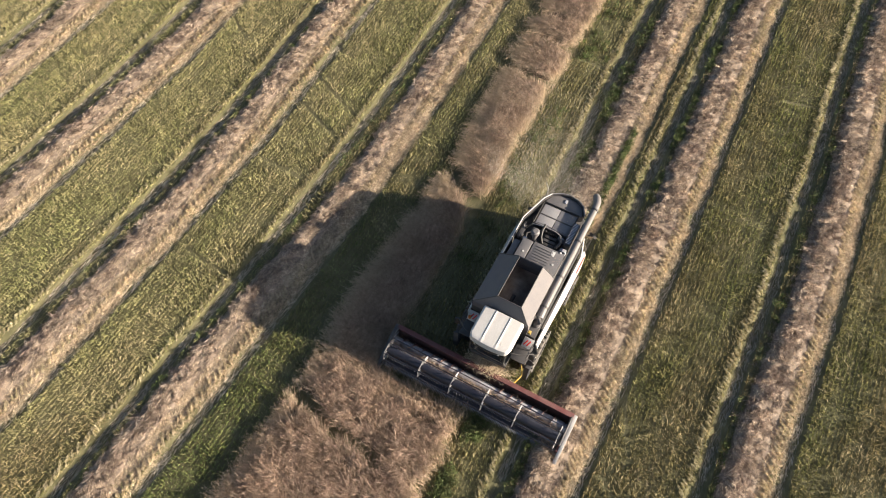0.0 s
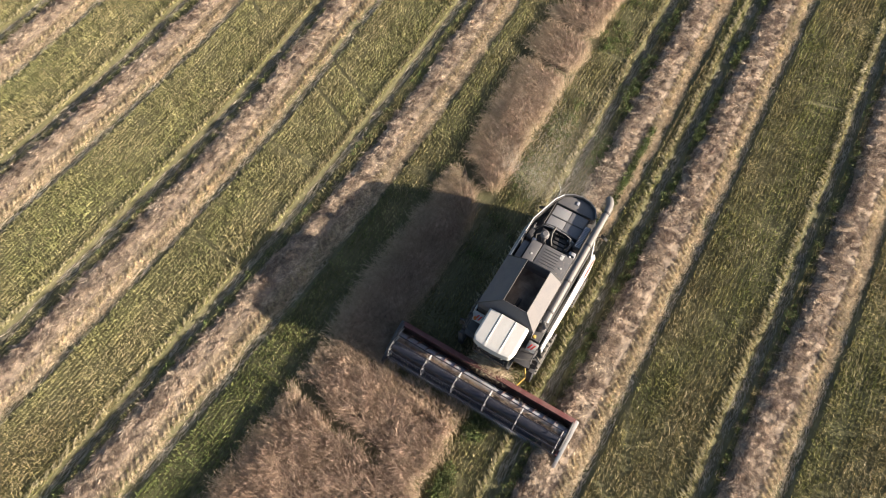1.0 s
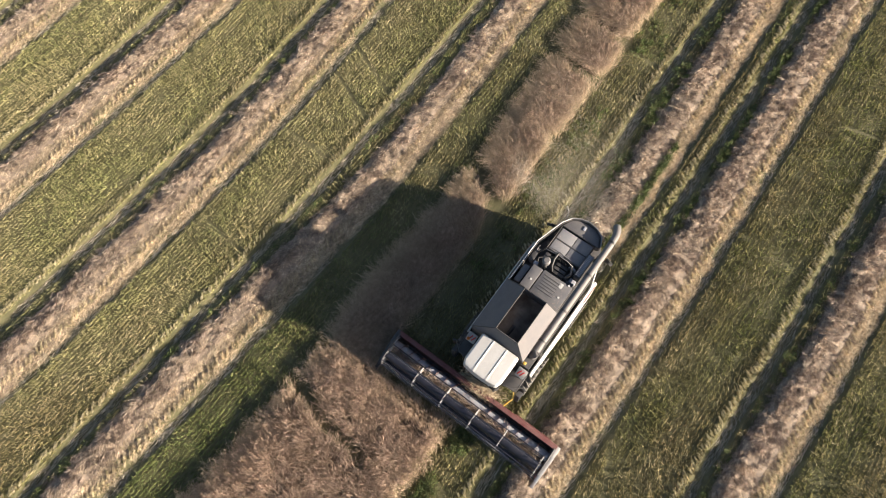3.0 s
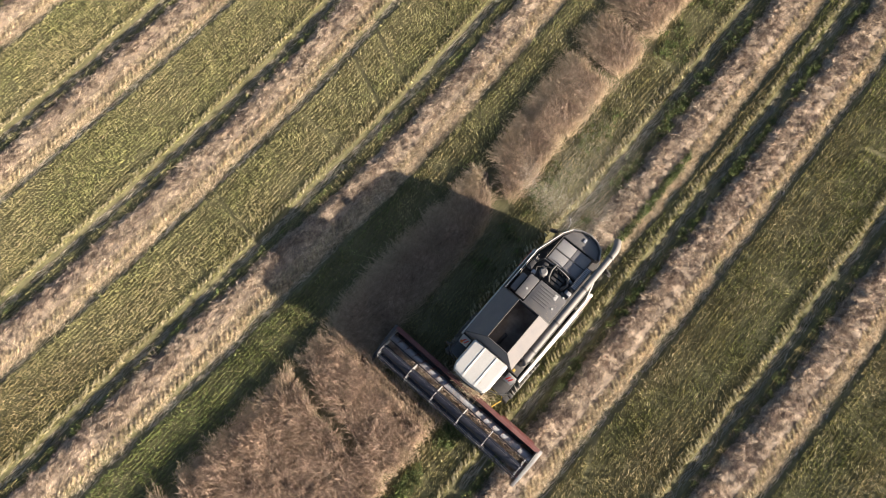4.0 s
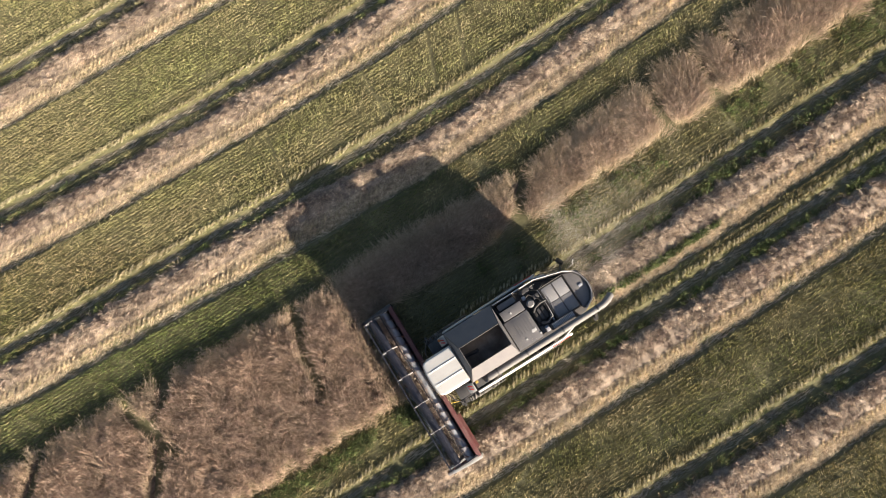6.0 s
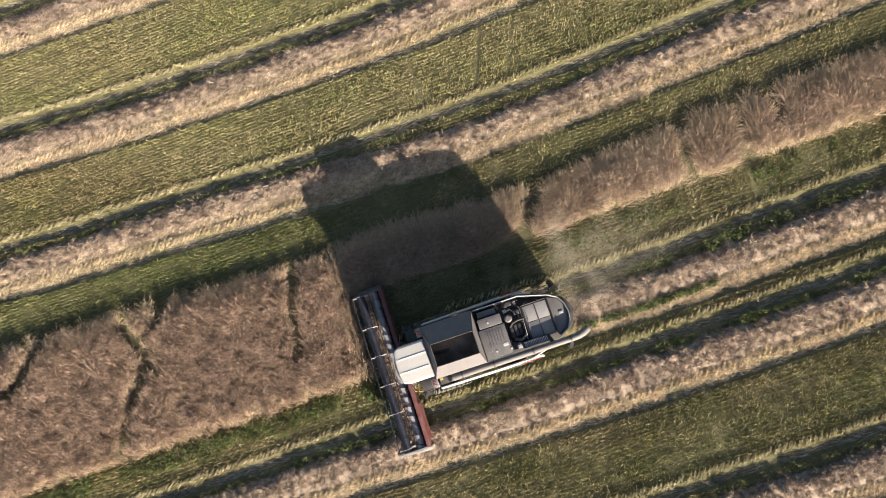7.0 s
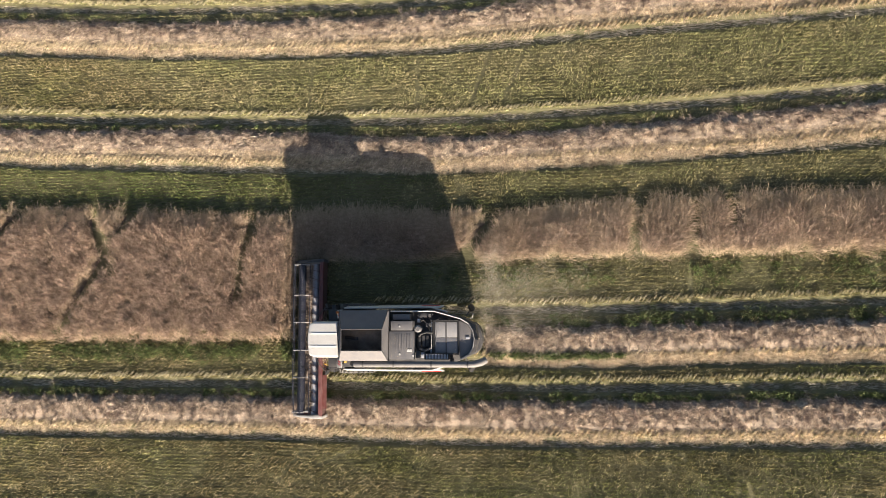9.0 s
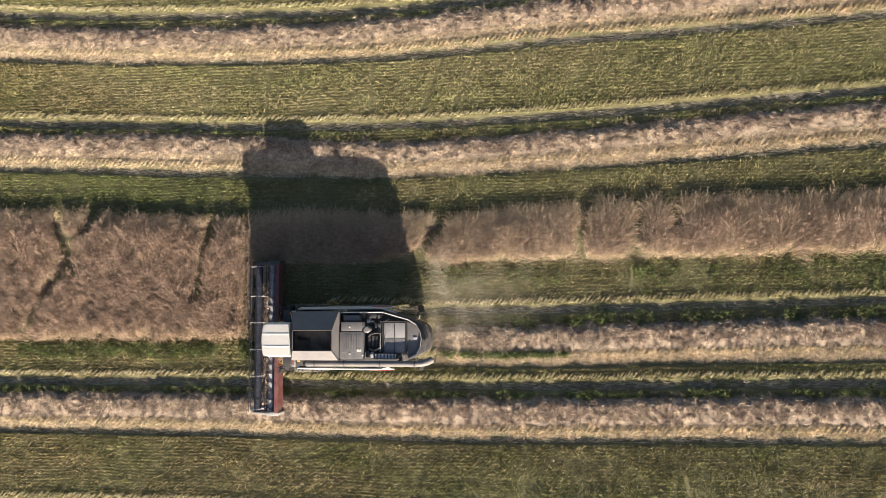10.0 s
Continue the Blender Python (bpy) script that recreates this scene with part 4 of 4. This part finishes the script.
        bm = bmesh.new()
        box(bm, 0.46, 0.49, s * 1.10, s * 1.56, 2.32, 2.78, 0.01, (0, 52, 0))
        board = part("warning_board", bm, M_WHITE, th, "white board with red slanting bars")
        for i in range(2):
            bm = bmesh.new()
            box(bm, 0.458, 0.462, s * (1.20 + 0.14 * i), s * (1.20 + 0.14 * i + 0.06), 2.424, 2.704, 0.001, (25, 52, 0))
            part("bar", bm, M_RED_BRIGHT, board, "red bar")
        part("board_post", box(bmesh.new(), 0.54, 0.62, s * 1.30, s * 1.38, 1.7, 2.55, 0.01), M_GREY, th)
    bm = bmesh.new()
    tube(bm, [(0.35, 1.42, 2.55), (0.35, 1.42, 2.68)], 0.07, 12)
    part("marker_lamp", bm, M_ORANGE, th, "orange marker lamp")
    part("yellow_box", box(bmesh.new(), 0.80, 0.94, -1.27, -1.14, 2.70, 2.82, 0.02), M_YELLOW, th)
    for s in (-1, 1):
        for z in (0.55, 0.85, 1.15, 1.45):
            part("step", box(bmesh.new(), -0.32, 0.02, s * 1.62, s * 1.86, z, z + 0.04, 0.008), M_GREY, th)
        for x in (-0.34, 0.03):
            part("ladder_side", box(bmesh.new(), x - 0.02, x + 0.02, s * 1.62, s * 1.84, 0.5, 2.0, 0.008), M_GREY, th)
    # feeder house
    bm = bmesh.new()
    prism(bm, [(-1.05, 0.35), (-1.05, 0.95), (0.5, 1.75), (0.9, 1.6), (0.7, 0.95), (-0.8, 0.3)], -0.72, 0.72, "y", 0.03)
    part("feeder_house", bm, M_RED, th, "dusty red feeder house")
    # wheels and axles
    part("front_axle", box(bmesh.new(), 0.8, 1.3, -1.45, 1.45, 0.75, 1.1, 0.03), M_BLACK, th)
    part("rear_axle", box(bmesh.new(), 4.5, 4.8, -1.3, 1.3, 0.6, 0.85, 0.03), M_BLACK, th)
    for s in (-1, 1):
        build_tyre(th, 1.05, s * 1.60, 0.98, 0.62, 22, "large dusty front tyre with deep lugs")
        build_tyre(th, 4.65, s * 1.62, 0.74, 0.52, 20, "smaller dusty rear tyre with lugs")


def build_header():
    th = thing("grain_header", -1.6, 0, 0, "wide dark red grain header with a tined reel", "harvester header")
    L0, L1 = -4.36, 4.32
    bm = bmesh.new()
    prism(bm, [(-0.98, 0.22), (-0.98, 1.05), (-0.90, 1.12), (-0.80, 1.05), (-0.84, 0.2)], L0, L1, "y", 0.012)
    # the sheet takes a darker red than the beam along its top
    back = part("back_panel", bm, M_FLIGHT, th, "dark red back sheet")
    part("top_beam", box(bmesh.new(), -1.0, -0.78, L0, L1, 1.06, 1.20, 0.02), M_RED, back)
    part("deflector", slab(bmesh.new(), [(-0.80, -4.0, 1.10), (-0.80, -2.1, 1.10), (-0.66, -2.1, 0.72), (-0.66, -4.0, 0.72)], 0.03), M_RED, back, "", False)
    bm = bmesh.new()
    prism(bm, [(-0.9, 0.16), (-0.9, 0.24), (-2.3, 0.14), (-2.42, 0.10), (-2.3, 0.08)], L0, L1, "y", 0.0)
    part("floor_pan", bm, M_TUBE, th)
    bm = bmesh.new()
    for i in range(120):
        y = L0 + 0.04 + (L1 - L0 - 0.08) * i / 119
        prism(bm, [(-2.36, y - 0.02), (-2.36, y + 0.02), (-2.54, y)], 0.09, 0.125, "z")
    part("cutter_bar", bm, M_STEEL, th, "row of pointed steel cutter fingers", False)
    # table auger with two opposed flights
    bm = bmesh.new()
    tube(bm, [(-1.38, L0 + 0.05, 0.66), (-1.38, L1 - 0.05, 0.66)], 0.21, 20)
    au = part("table_auger", bm, M_STEEL, th, "shiny worn steel auger")
    for s, y0, y1 in ((1, L0 + 0.1, -0.7), (-1, L1 - 0.1, 0.7)):
        bm = bmesh.new()
        turns = 7
        n = turns * 20
        pr = None
        for i in range(n + 1):
            a, y = 2 * math.pi * turns * i / n * s, y0 + (y1 - y0) * i / n
            cur = [bm.verts.new((-1.38 + r * math.cos(a), y, 0.66 + r * math.sin(a))) for r in (0.20, 0.30)]
            cur += [bm.verts.new((v.co.x, v.co.y + 0.012, v.co.z)) for v in cur]
            if pr:
                for p, q in ((0, 1), (1, 3), (3, 2), (2, 0)):
                    bm.faces.new((pr[p], pr[q], cur[q], cur[p]))
            pr = cur
        part("flight", bm, M_FLIGHT, au, "dark red auger flight")
    # reel
    RX, RZ, RR = -2.02, 1.12, 0.52
    bm = bmesh.new()
    tube(bm, [(RX, L0 + 0.15, RZ), (RX, L1 - 0.15, RZ)], 0.21, 18)
    reel = part("reel_tube", bm, M_TUBE, th, "blue-black central reel tube")
    SPIDERS = [4.15, 2.42, 0.88, -0.68, -2.2, -4.1]
    bats = [math.radians(18 + 60 * k) for k in range(6)]
    for y in SPIDERS:
        bm = bmesh.new()
        for a in bats:
            slab(bm, [(RX + 0.1 * math.cos(a), y - 0.02, RZ + 0.1 * math.sin(a)), (RX + RR * math.cos(a), y - 0.02, RZ + RR * math.sin(a)),
                      (RX + RR * math.cos(a + 0.10), y + 0.02, RZ + RR * math.sin(a + 0.10)), (RX + 0.1 * math.cos(a + 0.5), y + 0.02, RZ + 0.1 * math.sin(a + 0.5))], 0.02)
        for a, b in zip(bats, bats[1:] + bats[:1]):
            tube(bm, [(RX + RR * math.cos(a), y, RZ + RR * math.sin(a)), (RX + RR * math.cos(b), y, RZ + RR * math.sin(b))], 0.016, 6)
        part("spider", bm, M_IRON, reel, "pale steel spoked spider", False)
    for a in bats:
        bx, bz = RX + RR * math.cos(a), RZ + RR * math.sin(a)
        bm = bmesh.new()
        tube(bm, [(bx, L0 + 0.12, bz), (bx, L1 - 0.12, bz)], 0.022, 8)
        bat = part("bat", bm, M_TUBE, th)
        bm = bmesh.new()
        n = 60
        for i in range(n):
            y = L0 + 0.2 + (L1 - L0 - 0.4) * i / (n - 1)
            tube(bm, [(bx, y, bz), (bx - 0.05, y, bz - 0.12), (bx - 0.02, y, bz - 0.25)], 0.006, 4)
        tagged(part("tine", bm, M_STEEL, bat, "thin sprung steel tines", False), kind="stuff")
    for y in (L0 + 0.06, L1 - 0.06):
        bm = bmesh.new()
        tube(bm, [(-0.9, y, 1.15), (-1.5, y, 1.28), (RX, y, RZ + 0.06), (RX - 0.25, y, RZ - 0.05)], 0.05, 8)
        part("reel_arm", bm, M_GREY, th)
        part("reel_ram", tube(bmesh.new(), [(-1.0, y, 0.8), (-1.6, y, 1.2)], 0.03, 8), M_STEEL, th)
    # ends
    for y, mt, lab in ((L0, M_WHITE, "white end divider sheet"), (L1, M_GREY, "dark end divider sheet")):
        s = -1 if y < 0 else 1
        bm = bmesh.new()
        prism(bm, [(-0.78, 0.10), (-0.78, 1.12), (-1.3, 1.05), (-2.2, 0.62), (-2.85, 0.14), (-2.7, 0.06)], y, y + s * 0.16, "y", 0.02)
        e = part("end_divider", bm, mt, th, lab)
        part("end_guard", box(bmesh.new(), -2.4, -1.0, y - s * 0.09, y - s * 0.004, 0.2, 0.5, 0.01), M_RED if s < 0 else M_GREY, e)
    part("support_bar", tube(bmesh.new(), [(-0.75, -1.45, 0.95), (-0.25, -1.62, 1.05), (0.1, -1.4, 1.3)], 0.03, 8), M_YELLOW, th, "yellow hydraulic bar")
    # straw caught on the pan and behind it
    n = 7000
    y = 4.1 - 8.0 * rng.random(n) ** 1.7
    x = rng.normal(-1.80, 0.13, n)
    z = 0.46 + rng.uniform(0, 0.36, n) + 0.25 * (rng.random(n) < 0.15)
    yaw = rng.uniform(0, 2 * np.pi, n)
    ln = rng.uniform(0.2, 0.5, n)
    ob = new("cut_straw", blades("cut_straw", np.stack([x, y, z], axis=1), np.stack([ln * np.cos(yaw), ln * np.sin(yaw), rng.uniform(0, 0.12, n)], axis=1), rng.uniform(0.015, 0.03, n), M_TUFT))
    tagged(ob, "loose cut straw lying on the header pan", "straw", kind="stuff")
    n = 1500
    y, x = rng.normal(-0.1, 0.42, n), rng.normal(-0.75, 0.16, n)
    z = 1.02 + 0.52 * (x + 1.05) + rng.uniform(0, 0.12, n)
    yaw = rng.uniform(0, 2 * np.pi, n)
    ln = rng.uniform(0.2, 0.55, n)
    ob = new("straw_tuft", blades("straw_tuft", np.stack([x, y, z], axis=1), np.stack([ln * np.cos(yaw), ln * np.sin(yaw), rng.uniform(-0.05, 0.15, n)], axis=1), rng.uniform(0.015, 0.03, n), M_STRAW))
    tagged(ob, "tuft of straw caught on the feeder house", "straw", kind="stuff")
    th.location.x -= 0.15


def build_dust():
    """Chaff and dust blown out behind the machine: countless tiny flakes, thinning out towards the north-east."""
    n = 170000
    d = rng.gamma(1.4, 2.6, n)
    x = 8.1 + d + rng.normal(0, 0.3, n)
    y = 1.0 + d * 0.40 + rng.normal(0, 1, n) * (0.8 + 0.24 * d)
    z = np.abs(rng.normal(0.5, 1.1, n)) + 0.12
    column = rng.random(n) < 0.16
    up = rng.uniform(0, 1, n) ** 0.8
    x = np.where(column, 8.1 + 0.9 * up + rng.normal(0, 0.45, n), x)
    y = np.where(column, 1.3 + 3.4 * up + rng.normal(0, 0.5, n), y)
    z = np.where(column, 0.9 + 1.4 * up + rng.normal(0, 0.35, n), z)
    puff = waves(x, y, 2.5, 91) > rng.uniform(-1.2, 1.0, n)
    x, y, z = x[puff], y[puff], z[puff]
    yaw, ln = rng.uniform(0, 2 * np.pi, len(x)), rng.uniform(0.007, 0.014, len(x))
    lean = np.stack([ln * np.cos(yaw), ln * np.sin(yaw), rng.normal(0, 0.006, len(x))], axis=1)
    tagged(new("chaff_dust", blades("chaff_dust", np.stack([x, y, z], axis=1), lean, rng.uniform(0.009, 0.016, len(x)), M_DUST)),
           "pale chaff and dust drifting behind the combine harvester", "dust", kind="stuff")


def build_litter(name, label, n, x0, x1, y0, y1, z, size):
    x, y = rng.uniform(x0, x1, n), rng.uniform(y0, y1, n)
    yaw, ln = rng.uniform(0, 2 * np.pi, n), rng.uniform(0.4, 1.0, n) * size
    lean = np.stack([ln * np.cos(yaw), ln * np.sin(yaw), rng.uniform(0.0, 0.012, n)], axis=1)
    tagged(new(name, blades(name, np.stack([x, y, np.full(n, z)], axis=1), lean, rng.uniform(0.006, 0.014, n), M_STRAW)), label, "straw", kind="stuff")


build_combine()
build_litter("roof_straw", "bits of straw lying on the front of the cab roof", 36, -0.66, -0.45, -0.5, 0.5, 3.758, 0.14)
build_litter("deck_chaff", "chaff scattered on the engine cover", 110, 3.5, 4.65, -1.0, 0.38, 3.424, 0.045)
build_litter("hood_chaff", "chaff scattered on the rear screen", 220, 5.8, 6.95, -0.7, 0.85, 3.127, 0.04)
build_header()
build_dust()
